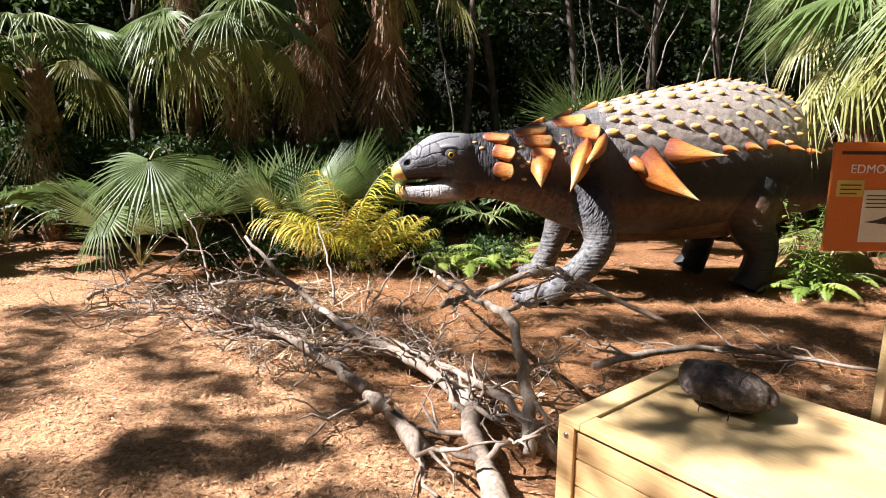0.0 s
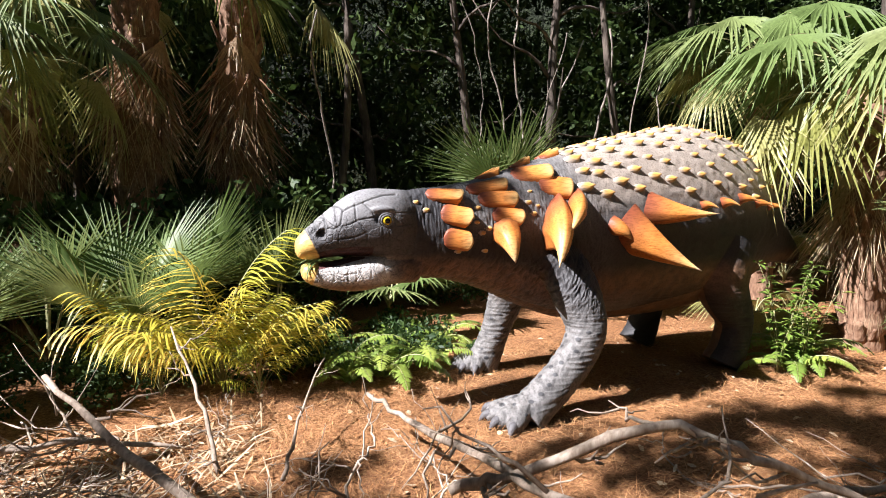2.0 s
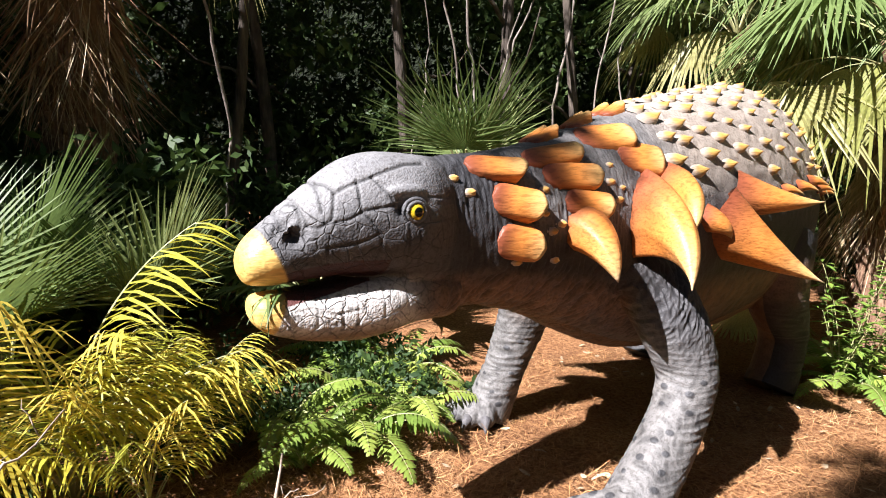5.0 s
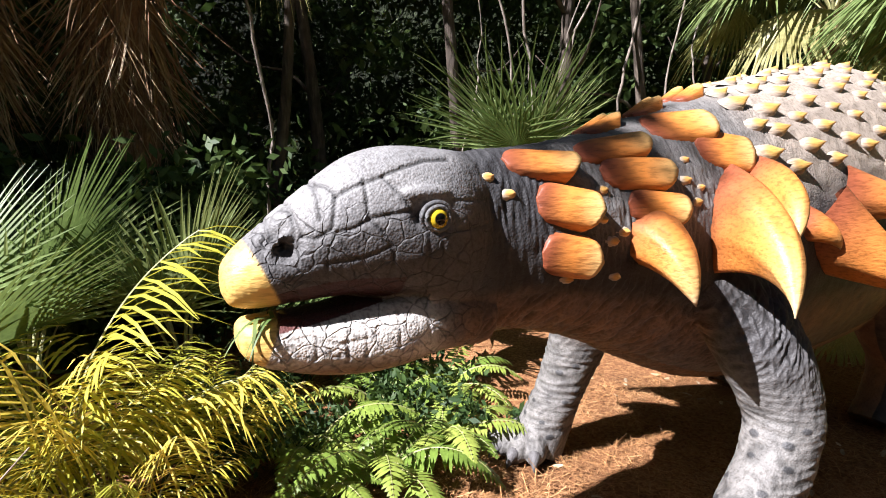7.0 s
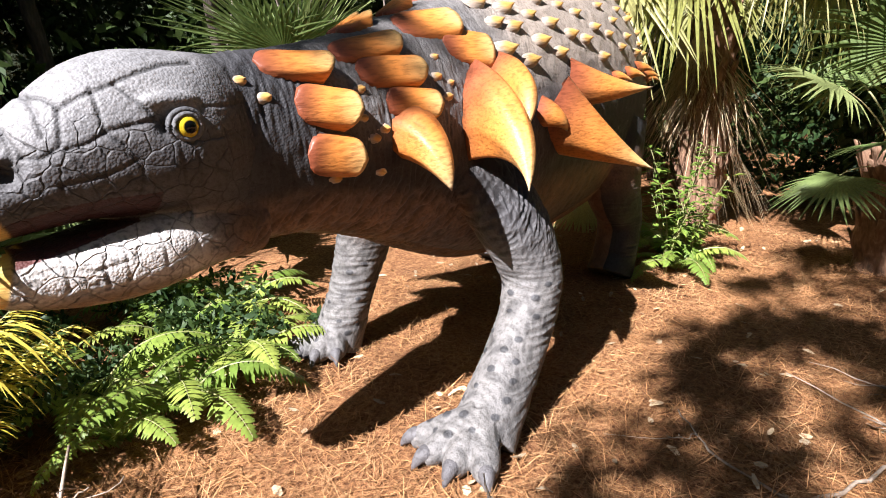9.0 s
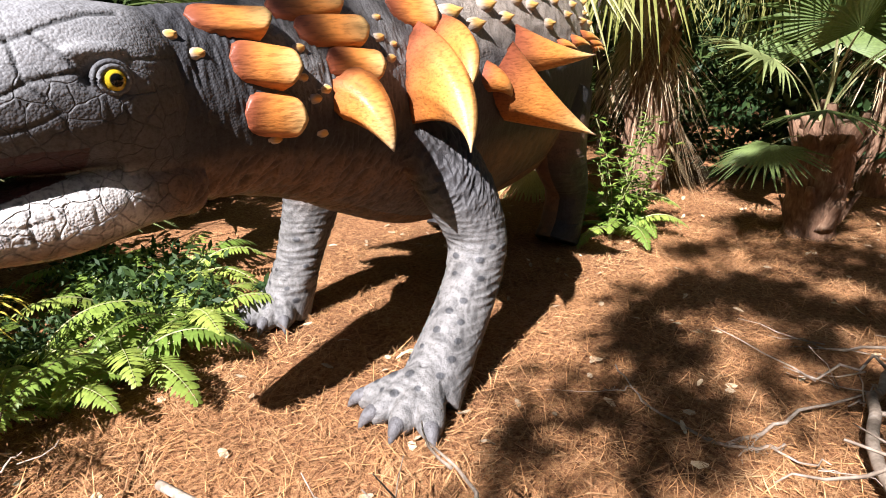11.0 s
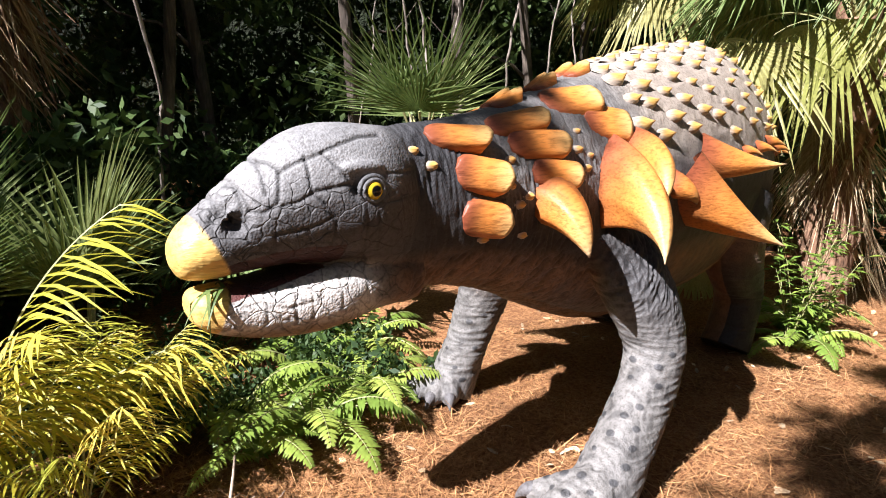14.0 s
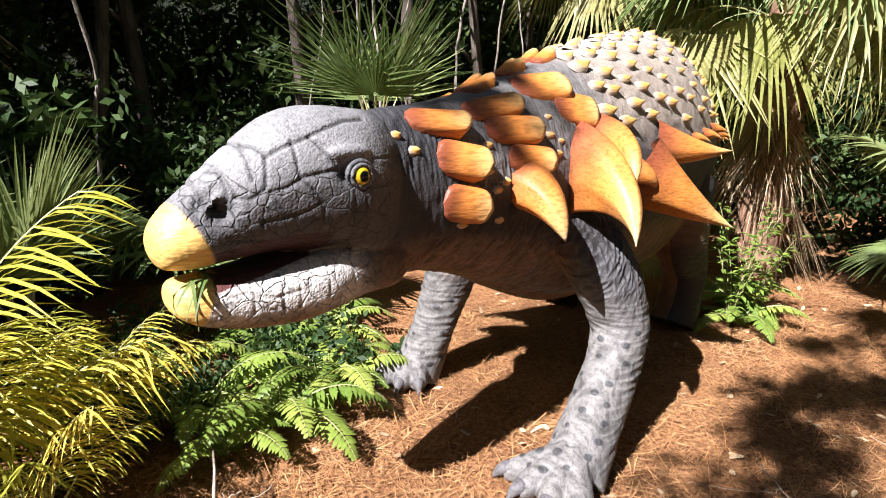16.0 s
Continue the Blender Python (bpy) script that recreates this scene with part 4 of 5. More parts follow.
def palm_trunk(height, r0, r1, boots, seed):
    """A palm stem, ringed, with the cut leaf bases still on it."""
    rr = np.random.default_rng(seed)
    g = Geo()
    n = max(8, int(height / 0.07))
    z = np.linspace(-0.05, height, n)
    pts = np.stack([0.06 * np.sin(z * 0.6 + seed), 0.05 * np.cos(z * 0.5 + seed), z], -1)
    tube(g, pts, np.interp(z, [0, height], [r0, r1]) * (1 + rr.normal(0, 0.05, n)), 14)
    return g.mesh("trunk", [BARK_PALM]), z, pts


def boot_mesh():
    g = Geo()
    u = np.linspace(0, 1, 6)
    tube(g, np.stack([0.45 * u, 0 * u, u], -1) * 0.2, np.array((0.058, 0.052, 0.044, 0.036, 0.03, 0.024)), 6, 0, None, 0.4)
    return g.mesh("leaf_base", [BARK_PALM])


BOOT = boot_mesh()


def stem_of(p, height, r0, r1, boots, seed, label=""):
    """The trunk and its old leaf bases, as parts of a palm."""
    me, z, pts = palm_trunk(height, r0, r1, boots, seed)
    t = part("trunk", me, p, label)
    rr = np.random.default_rng(seed)
    for k in range(boots):
        h, a = rr.uniform(0.1, height), k * 2.4 + rr.normal(0, 0.2)
        rad = np.interp(h, [0, height], [r0, r1]) * 0.85
        at = Matrix.Translation((np.interp(h, z, pts[:, 0]) + rad * math.cos(a), np.interp(h, z, pts[:, 1]) + rad * math.sin(a), h))
        part("leaf_base", BOOT, t, "", at @ Matrix.Rotation(a, 4, "Z") @ Matrix.Scale(rr.uniform(0.7, 1.4), 4))


def cabbage_palm(x, y, height, label, r0=0.2, live=12, dead=16, boots=60, seed=1, droop=0.0, size=1.0, pale=4, dry=None):
    ground_z = float(ground_height(x, y))
    p = thing("cabbage_palm", label, "palm", pose(x, y, ground_z), "cabbage palms")
    stem_of(p, height, r0, r0 * 0.85, boots, seed)
    spread_fronds(p, FANS_DROOP, crown(live, height, 10 - droop, size, seed * 31), "frond")
    spread_fronds(p, FANS_PALE, crown(pale, height - 0.1, -5 - droop, size, seed * 17), "frond", "yellow-green drooping fan frond")
    spread_fronds(p, dry or FANS_DEAD, [(t, u - k * (0.9 if dead > 40 else 0.2) / dead * 1.0, a, z) for k, (t, u, a, z) in enumerate(crown(dead, height - 0.3, -22, size, seed * 47, 360 * (1 + dead // 25)))], "dead_frond", "dry brown hanging fan frond")
    return p


# the saw palmettos
palmetto(-2.85, 6.0, "broad green palmetto with drooping fans beside the path", FANS_HANG, [(-84, 0.84, 0, 1.0), (-130, 0.55, -10, 0.8), (178, 0.7, 4, 0.8), (100, 0.8, 12, 0.8)])
palmetto(-3.0, 6.6, "upright green palmetto behind the drooping fans", FANS_STIFF, crown(8, 0.1, 4, 1.1))
palmetto(-3.5, 6.2, "green palmetto with half-dry fans beside the path", FANS_STIFF, crown(9, 0.1, -10, 1.1))
palmetto(-1.75, 6.75, "upright green palmetto beside the golden palm", FANS_STIFF, crown(8, 0.1, -4, 1.2))
palmetto(-1.3, 7.6, "upright green palmetto among the undergrowth", FANS_STIFF, crown(10, 0.1, 4, 1.3))
palmetto(-0.45, 7.5, "upright green palmetto with narrow stiff fans", FANS_STIFF, crown(8, 0.1, 8, 1.25))
palmetto(-2.5, 7.4, "green palmetto near the fallen branches", FANS_STIFF, crown(8, 0.05, -2, 1.2))
palmetto(2.35, 7.75, "tall green palmetto rising behind the statue", FANS_OPEN, [(t, u, a, z) for t, (_, u, a, z) in zip((-95, -58, -132, 75, 120, -20, 200), crown(11, 1.05, 2, 1.4))])
palmetto(0.9, 8.0, "green palmetto behind the statue", FANS, crown(9, 0.3, -6, 1.0))
palmetto(-4.3, 7.6, "dense green palmetto at the edge of the wood", FANS, crown(9, 0.3, -5, 1.1))
palmetto(-5.6, 7.0, "green palmetto where the path bends", FANS, crown(9, 0.3, -5, 1.1))
palmetto(3.6, 8.2, "green palmetto in the shade behind the statue", FANS, crown(9, 0.5, 5, 1.1))
stump_palm = palmetto(4.75, 3.75, "low green palmetto on a fibrous stump", FANS, [(150, 0.8, -45, 0.72), (185, 0.85, -20, 0.7), (110, 0.9, 5, 0.9), (60, 0.9, 10, 0.9), (250, 0.9, 15, 0.9), (300, 0.9, 10, 0.9), (0, 0.9, 20, 0.9), (215, 0.95, 25, 0.95), (170, 0.95, 35, 1.0)])
stem_of(stump_palm, 0.95, 0.2, 0.24, 36, 9, "brown fibrous stump with old leaf bases")
palmetto(5.3, 6.6, "young bright green palmetto behind the statue", FANS_PALE, crown(6, 0.1, 15, 0.6))

palmetto(7.4, 7.9, "green palmetto in the shade of the wood", FANS, crown(9, 0.3, 0, 1.1))

# cabbage palms
leafy_palm = cabbage_palm(5.2, 5.3, 2.6, "leafy cabbage palm with drooping fans and dry skirt", 0.22, 11, 30, 60, 2, 8, 0.98, 10)
spread_fronds(leafy_palm, FANS_DEAD, [(-62, 1.15, 12, 0.75), (-38, 1.05, 20, 0.85), (-15, 1.2, 15, 0.8), (-80, 0.75, 5, 0.55), (-50, 0.7, 24, 0.7)], "dead_frond", "dry whitish fan frond")
cabbage_palm(6.2, 7.4, 3.3, "tall cabbage palm with a brown skirt of dry fans", 0.2, 12, 16, 50, 3, 0, 1.1)
cabbage_palm(6.6, 3.3, 3.0, "cabbage palm with long fans over the clearing", 0.2, 14, 16, 50, 8, 0, 1.15)
cabbage_palm(-1.9, 9.3, 4.3, "cabbage palm hung with dry brown fans", 0.3, 3, 60, 70, 4, 0, 1.15, 2, FANS_BROWN[:3] + FANS_DEAD[:2])
cabbage_palm(-0.75, 9.4, 4.2, "cabbage palm with a thick dry skirt", 0.3, 2, 60, 80, 5, 0, 1.1, 2, FANS_BROWN[:3] + FANS_DEAD[3:])
cabbage_palm(-4.0, 9.3, 4.8, "slender cabbage palm with a pale rough trunk", 0.14, 6, 5, 10, 6)
cabbage_palm(-3.3, 10.8, 3.6, "cabbage palm with a dry skirt in the wood", 0.22, 8, 24, 50, 10, 0, 1.1)
cabbage_palm(-6.0, 8.6, 2.6, "short cabbage palm with a full green crown", 0.22, 14, 12, 40, 7)

state = random.getstate()
cabbage_palm(-3.1, 8.9, 3.1, "cabbage palm with pale drooping fans in the sun", 0.17, 9, 10, 40, 12, 12, 0.95, 9)
random.setstate(state)


def golden_palm(x, y, count, size, seed):
    p = thing("golden_palm", "clump of yellow-green feather palm with arching fronds", "palm", pose(x, y, float(ground_height(x, y)) - 0.02), "golden palms")
    spread_fronds(p, GOLDS, [(rnd(60, 400), 0.02, rnd(-30, 12), size * rnd(0.5, 1.1)) for _ in range(count)])


golden_palm(-0.98, 6.25, 26, 1.3, 1)
golden_palm(-0.45, 6.5, 14, 0.8, 2)
golden_palm(-1.45, 6.3, 18, 1.0, 3)
golden_palm(-0.7, 6.0, 15, 0.75, 4)


def sword_fern(x, y, count, size, seed):
    p = thing("sword_fern", "bright green sword fern with arching fronds", "fern", pose(x, y, float(ground_height(x, y)) - 0.01), "ferns")
    spread_fronds(p, FERNS, [(360 * i / count + rnd(-15, 15), 0.01, rnd(-14, 14), size * rnd(0.8, 1.15)) for i in range(count)])


sword_fern(0.36, 6.12, 13, 1.0, 1)
sword_fern(0.78, 6.28, 10, 0.95, 2)
sword_fern(0.1, 6.5, 10, 0.95, 3)
sword_fern(3.85, 4.95, 9, 0.85, 4)
sword_fern(4.15, 5.15, 10, 1.1, 5)
sword_fern(0.7, 6.9, 10, 1.0, 6)
sword_fern(0.05, 6.1, 8, 0.75, 7)
sword_fern(1.15, 6.95, 10, 0.95, 8)
sword_fern(0.85, 7.35, 10, 1.0, 9)


def shrub(x, y, high, leaves, seed):
    """A small leafy bush: thin stems and many leaves."""
    r = np.random.default_rng(seed)
    t = thing("shrub", "small bright green leafy shrub beside the statue", "shrub", pose(x, y, float(ground_height(x, y)) - 0.02), "shrubs")
    lv = Geo()
    for k in range(9):
        a = r.uniform(0, 6.28)
        u = np.linspace(0, 1, 8)
        top = high * r.uniform(0.6, 1.0)
        pts = np.stack([np.cos(a) * 0.22 * u**1.5, np.sin(a) * 0.22 * u**1.5, u * top], -1) + np.cumsum(r.normal(0, 0.008, (8, 3)), 0)
        g = Geo()
        tube(g, pts, 0.006 * (1 - 0.7 * u), 5)
        part("stem", g.mesh("stem", [STALK]), t)
        for _ in range(leaves):
            i = int(r.integers(2, 8))
            b = r.uniform(0, 6.28)
            d = np.array((np.cos(b), np.sin(b), r.uniform(-0.3, 0.6)))
            d /= np.linalg.norm(d)
            o = np.cross(d, (0, 0, 1.0))
            o /= np.linalg.norm(o)
            s = r.uniform(0.03, 0.055)
            q = pts[i] + d * 0.02
            lv.add([q, q + d * s - o * s * 0.38, q + d * s * 2 - np.array((0, 0, s * 0.4)), q + d * s + o * s * 0.38], [(0, 1, 2, 3)])
    part("foliage", lv.mesh("foliage", [FERN], False), t)


shrub(3.75, 5.0, 1.1, 34, 61)
shrub(3.95, 4.9, 0.8, 28, 62)


# ---- woodland behind ----
def leaf_cloud(name, label, mat, centres, spreads, per, size, seed):
    """Many small leaves in uneven clumps."""
    r = np.random.default_rng(seed)
    c = np.repeat(np.asarray(centres, float), per, 0)
    sp = np.repeat(np.asarray(spreads, float), per, 0)[:, None]
    d = r.normal(0, 1, c.shape)
    d /= np.linalg.norm(d, axis=1)[:, None]
    p = c + d * sp * (r.random((len(c), 1)) ** 0.5) * (1, 1, 0.7)
    p = p[p[:, 2] > 0.05]
    n = len(p)
    a = r.normal(0, 1, (n, 3)) + (0, 0, -0.3)
    a /= np.linalg.norm(a, axis=1)[:, None]
    b = np.cross(a, r.normal(0, 1, (n, 3)))
    b /= np.linalg.norm(b, axis=1)[:, None]
    s = r.uniform(size[0], size[1], (n, 1))
    v = np.stack([p - a * s, p + b * s * 0.42, p + a * s, p - b * s * 0.42], 1).reshape(-1, 3)
    f = (np.arange(n)[:, None] * 4 + np.arange(4)).tolist()
    g = Geo()
    g.v, g.f, g.m, g.c, g.count = [v], f, [0] * n, [np.ones((1, 3))], len(v)
    return solid(name, g.mesh(name, [mat], False), label, "foliage", kind="stuff")


def woodland():
    r = np.random.default_rng(21)
    n = 2100
    ang, dist = np.radians(r.uniform(-66, 112, n)), r.uniform(9.0, 17, n)
    z = r.uniform(0.2, 10.5, n)
    c = np.stack([0.8 + dist * np.sin(ang), 1.5 + dist * np.cos(ang), z], -1)
    c = c[(c[:, 1] > 9.0) | (c[:, 0] > 7.6) | (c[:, 0] < -7.5)]
    # the sun's side stays open above the low trees
    c = c[(c[:, 1] > 10.8) | (c[:, 0] > 1) | (c[:, 2] < 4.2)]
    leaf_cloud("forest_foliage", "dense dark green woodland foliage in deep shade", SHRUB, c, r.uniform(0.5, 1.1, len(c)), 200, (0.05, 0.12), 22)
    # a thicket that fills the shade behind the palmettos
    m = 150
    c = np.stack([r.uniform(-7.5, 0.2, m), r.uniform(8.3, 9.9, m), 0.3 + 1.3 * r.random(m) ** 1.3], -1)
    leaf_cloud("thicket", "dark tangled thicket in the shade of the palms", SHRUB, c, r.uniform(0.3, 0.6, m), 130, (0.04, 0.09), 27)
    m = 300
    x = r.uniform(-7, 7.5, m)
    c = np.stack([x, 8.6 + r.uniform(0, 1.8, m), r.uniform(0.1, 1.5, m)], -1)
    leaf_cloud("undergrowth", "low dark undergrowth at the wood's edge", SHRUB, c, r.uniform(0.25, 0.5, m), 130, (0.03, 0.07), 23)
    # low plants under the golden palms and the ferns
    m = 95
    c = np.stack([r.uniform(-3.2, 1.3, m), r.uniform(6.05, 7.5, m), r.uniform(0.05, 0.3, m)], -1)
    leaf_cloud("ground_cover", "low dark green plants under palms and ferns", SHRUB, c, r.uniform(0.1, 0.28, m), 110, (0.018, 0.045), 28)
    # unseen leaf clumps across the path, behind the camera, added to cut sky light
    n = 700
    ang, dist = np.radians(r.uniform(112, 294, n)), r.uniform(11, 17, n)
    c = np.stack([0.8 + dist * np.sin(ang), 1.5 + dist * np.cos(ang), r.uniform(0.3, 10, n)], -1)
    c = c[(c[:, 0] > -5) | (c[:, 1] < -1) | (c[:, 2] < 5.0)]
    leaf_cloud("woodland_edge", "unseen leaf clumps across the path, added to cut sky light", SHRUB, c, r.uniform(0.9, 1.7, len(c)), 90, (0.16, 0.3), 24)
    # high leaf clumps out of view, added to keep sky light off the wood
    n = 420
    c = np.stack([r.uniform(-14, 14, n), r.uniform(7.6, 17, n), r.uniform(7.5, 10.5, n)], -1)
    c = c[(c[:, 1] > 11.5) | (c[:, 0] > 4)]
    leaf_cloud("canopy", "unseen leaf clumps added to block the sky over the wood", SHRUB, c, r.uniform(0.8, 1.4, len(c)), 110, (0.12, 0.24), 25)
    # unseen boughs over the path, placed to dapple the ground, crate and statue
    n = 182
    far = r.random(n) < 0.42
    c = np.stack([np.where(far, r.uniform(-11.5, -6.2, n), r.uniform(-6.0, -1.6, n)), np.where(far, r.uniform(0.4, 4.2, n), r.uniform(1.9, 4.15, n)), r.uniform(6.6, 9.0, n)], -1)
    few = np.stack([r.uniform(-4.9, -4.4, 4), r.uniform(4.85, 5.15, 4), r.uniform(8.6, 9.0, 4)], -1)
    over_crate = np.stack([r.uniform(-5.6, -3.9, 11), r.uniform(0.9, 1.9, 11), r.uniform(7.2, 8.4, 11)], -1)
    c[~far, :2] += (0.22, -0.2)
    beyond = np.random.default_rng(5).uniform((-4.5, 2.7, 7.4), (-3.2, 3.8, 8.6), (9, 3))
    c = np.concatenate([c[np.arange(n) % 12 > 0], few, over_crate[::2], beyond])
    c[:, 0] -= 0.144 * c[:, 2]
    leaf_cloud("overhanging_boughs", "thin leafy boughs reaching over the path", SHRUB, c, r.uniform(0.18, 0.42, len(c)), 75, (0.05, 0.1), 26)
    r = np.random.default_rng(71)
    # leaf clumps added for the deep shade under the palms beyond the clearing
    n = 70
    c = np.stack([r.uniform(6.4, 8.2, n), r.uniform(2.6, 6.6, n), r.uniform(0.1, 2.6, n)], -1)
    leaf_cloud("palm_understorey", "leaf clumps added to darken the gap under the palms", SHRUB, c, r.uniform(0.3, 0.6, n), 130, (0.04, 0.09), 33)


woodland()


def dark_wood_sheet():
    """A near-black sheet all round, standing in for the shaded wood behind the trees."""
    a = np.radians(np.linspace(0, 360, 97))
    r = np.random.default_rng(8)
    top = 11 + r.normal(0, 0.6, 97)
    v, f = [], []
    for k, h in enumerate((0.0, 0.33, 0.66, 1.0)):
        rad = 20 + r.normal(0, 0.4, 97)
        v.append(np.stack([rad * np.sin(a), 2 + rad * np.cos(a), top * h - 0.5], -1))
    f = [(k * 97 + i, k * 97 + i + 1, (k + 1) * 97 + i + 1, (k + 1) * 97 + i) for k in range(3) for i in range(96)]
    bark = surface("dark_wood_sheet", (0.006, 0.008, 0.004), (0.018, 0.026, 0.01), (0.04, 0.055, 0.02), 0.9, 0.8, 6, 0.8, 0.3)
    solid("backdrop", Geo().add(np.concatenate(v), f).mesh("backdrop", [bark]), "near-black sheet standing in for the shaded distant wood", "backdrop", kind="structure")


dark_wood_sheet()


def forest_tree(x, y, height, radius, lean, seed):
    r = np.random.default_rng(seed)
    t = thing("tree", "thin dark woodland tree with bare lower limbs", "tree", pose(x, y, float(ground_height(min(x, 9), y)) - 0.1), "woodland trees")
    g = Geo()
    u = np.linspace(0, 1, 16)
    pts = np.stack([lean * u + 0.12 * np.sin(u * 6 + seed), 0.12 * np.cos(u * 5 + seed) - 0.12, u * height], -1)
    tube(g, pts, radius * (1 - 0.7 * u), 9)
    for k in range(9):
        i = r.integers(4, 15)
        a = r.uniform(0, 6.28)
        w = np.linspace(0, 1, 7)
        long = r.uniform(0.6, 1.8)
        q = pts[i] + np.stack([np.cos(a) * w * long, np.sin(a) * w * long, w * long * r.uniform(0.1, 0.8) + 0.1 * np.sin(w * 7)], -1)
        tube(g, q, radius * 0.3 * (1 - 0.8 * w), 5)
    part("trunk", g.mesh("trunk", [BARK_DARK]), t)
    cg = Geo()
    for k in range(60):
        c = np.array((lean + r.normal(0, 1.0), r.normal(0, 1.0), height + r.normal(0, 0.7)))
        for _ in range(30):
            p = c + r.normal(0, 0.28, 3)
            a, b = r.normal(0, 1, 3), r.normal(0, 1, 3)
            a /= np.linalg.norm(a)
            b -= a * (a @ b)
            b /= np.linalg.norm(b)
            s = r.uniform(0.05, 0.1)
            cg.add([p - a * s, p + b * s * 0.4, p + a * s, p - b * s * 0.4], [(0, 1, 2, 3)])
    part("crown", cg.mesh("crown", [SHRUB], False), t)


for i, (x, y) in enumerate(((0.4, 9.8), (2.6, 9.6), (3.4, 9.0), (-2.9, 10.4), (6.6, 9.2), (7.8, 6.8), (8.2, 4.2), (1.4, 11.0), (4.9, 8.9), (-5.5, 10.6))):
    forest_tree(x, y, rnd(5.5, 8), rnd(0.06, 0.12), rnd(-0.7, 0.7), 100 + i)


def vine(x, y, top, seed):
    r = np.random.default_rng(seed)
    u = np.linspace(0, 1, 22)
    pts = np.stack([x + 0.25 * np.sin(u * 7 + seed) * u + np.cumsum(r.normal(0, 0.018, 22)), y + np.cumsum(r.normal(0, 0.018, 22)), 0.2 + (top - 0.2) * u], -1)
    g = Geo()
    tube(g, pts, r.uniform(0.008, 0.02) * (1.2 - 0.4 * u), 6)
    solid("vine", g.mesh("vine", [VINE_BARK]), "pale dry vine hanging among the dark trees", "vine", None, "vines")


for i, (x, y) in enumerate(((2.7, 8.5), (3.1, 8.8), (3.3, 8.4), (4.3, 8.6), (4.6, 8.2), (2.2, 8.9), (0.3, 8.9), (5.4, 8.3), (3.9, 9.0))):
    vine(x, y, rnd(3.5, 5.5), 200 + i)


# ---- fallen branches ----
def branch_mesh(pts, r0, r1, seed, twigs=8, reach=0.5, rise=0.5, whole=False):
    """A dead branch with bends, knots and forked side twigs."""
    r = np.random.default_rng(seed)
    row = stations([(*p, 0) for p in pts], 6)[:, :3]
    row = row + r.normal(0, 0.008, row.shape)
    g = Geo()
    n = len(row)
    u = np.linspace(0, 1, n)
    rad = (r0 + (r1 - r0) * u) * (1 + 0.10 * np.sin(u * 23 + seed) + r.normal(0, 0.04, n))
    tube(g, row, rad, 9)
    sides = []
    for k in range(twigs):
        i = int(r.integers(int(n * 0.15), n - 1))
        a, up = r.uniform(0, 6.28), r.uniform(-0.1, 1.0) * rise
        d = np.array((np.cos(a), np.sin(a), up))
        long = reach * r.uniform(0.4, 1.1)
        w = np.linspace(0, 1, 7)
        kink = np.cumsum(r.normal(0, 0.035, (7, 3)), 0) * long * 2
        kink -= kink[0]
        q = row[i] + d * (w * long)[:, None] + kink
        q[:, 2] = np.maximum(q[:, 2], 0.015)
        t = g if whole else Geo()
        tube(t, q, rad[i] * 0.45 * (1 - 0.8 * w) + 0.0015, 6)
        for _ in range(2):
            j = int(r.integers(2, 6))
            d2 = d + r.normal(0, 0.6, 3)
            v = np.linspace(0, 1, 5)
            q2 = q[j] + d2 * (v * long * 0.45)[:, None] + np.cumsum(r.normal(0, 0.012, (5, 3)), 0)
            q2[:, 2] = np.maximum(q2[:, 2], 0.012)
            tube(t, q2, rad[i] * 0.22 * (1 - 0.8 * v) + 0.001, 5)
        if not whole:
            sides.append(t.mesh("side_twig", [BARK_PALE]))
    return g.mesh("fallen_branch", [BARK_PALE]), sides


def fallen(pts, r0, r1, seed, label, twigs=8, reach=0.5, rise=0.5):
    stem, sides = branch_mesh(pts, r0, r1, seed, twigs, reach, rise)
    ob = solid("fallen_branch", stem, label, "branch", None, "fallen branches")
    for side in sides:
        part("side_twig", side, ob)


fallen([(0.17, 1.45, 0.06), (0.12, 1.9, 0.09), (0.05, 2.5, 0.13), (-0.3, 3.0, 0.17), (-0.72, 3.5, 0.21), (-1.25, 4.15, 0.36), (-1.82, 4.78, 0.68)], 0.058, 0.016, 1, "long pale dead branch lying across the litter", 12, 0.55, 0.6)
fallen([(-0.15, 1.97, 0.05), (-0.3, 2.25, 0.10), (-0.48, 2.6, 0.07)], 0.05, 0.035, 2, "short thick broken log on the wood chips", 4, 0.4, 0.9)
fallen([(-0.5, 2.7, 0.06), (-0.95, 3.3, 0.1), (-1.6, 3.95, 0.12), (-2.34, 4.6, 0.07), (-2.9, 4.75, 0.06)], 0.045, 0.02, 3, "grey dead branch lying along the path's edge", 12, 0.5, 0.7)
fallen([(0.36, 1.9, 0.06), (0.38, 2.15, 0.3), (0.34, 2.5, 0.56), (0.2, 3.2, 0.5), (0.02, 4.2, 0.4), (-0.05, 4.9, 0.32)], 0.036, 0.012, 4, "bent dead branch propped over the heap", 9, 0.45, 0.5)
fallen([(0.0, 3.5, 0.36), (0.21, 3.28, 0.5), (0.68, 3.0, 0.74), (0.93, 2.72, 0.66), (1.3, 2.6, 0.5)], 0.028, 0.014, 5, "crooked dead branch across the heap", 9, 0.4, 0.2)
fallen([(0.5, 1.9, 0.05), (0.25, 2.3, 0.2), (-0.1, 2.7, 0.24), (-0.45, 3.3, 0.2)], 0.03, 0.012, 6, "thin grey branch leaning on a log", 7, 0.4, 0.4)
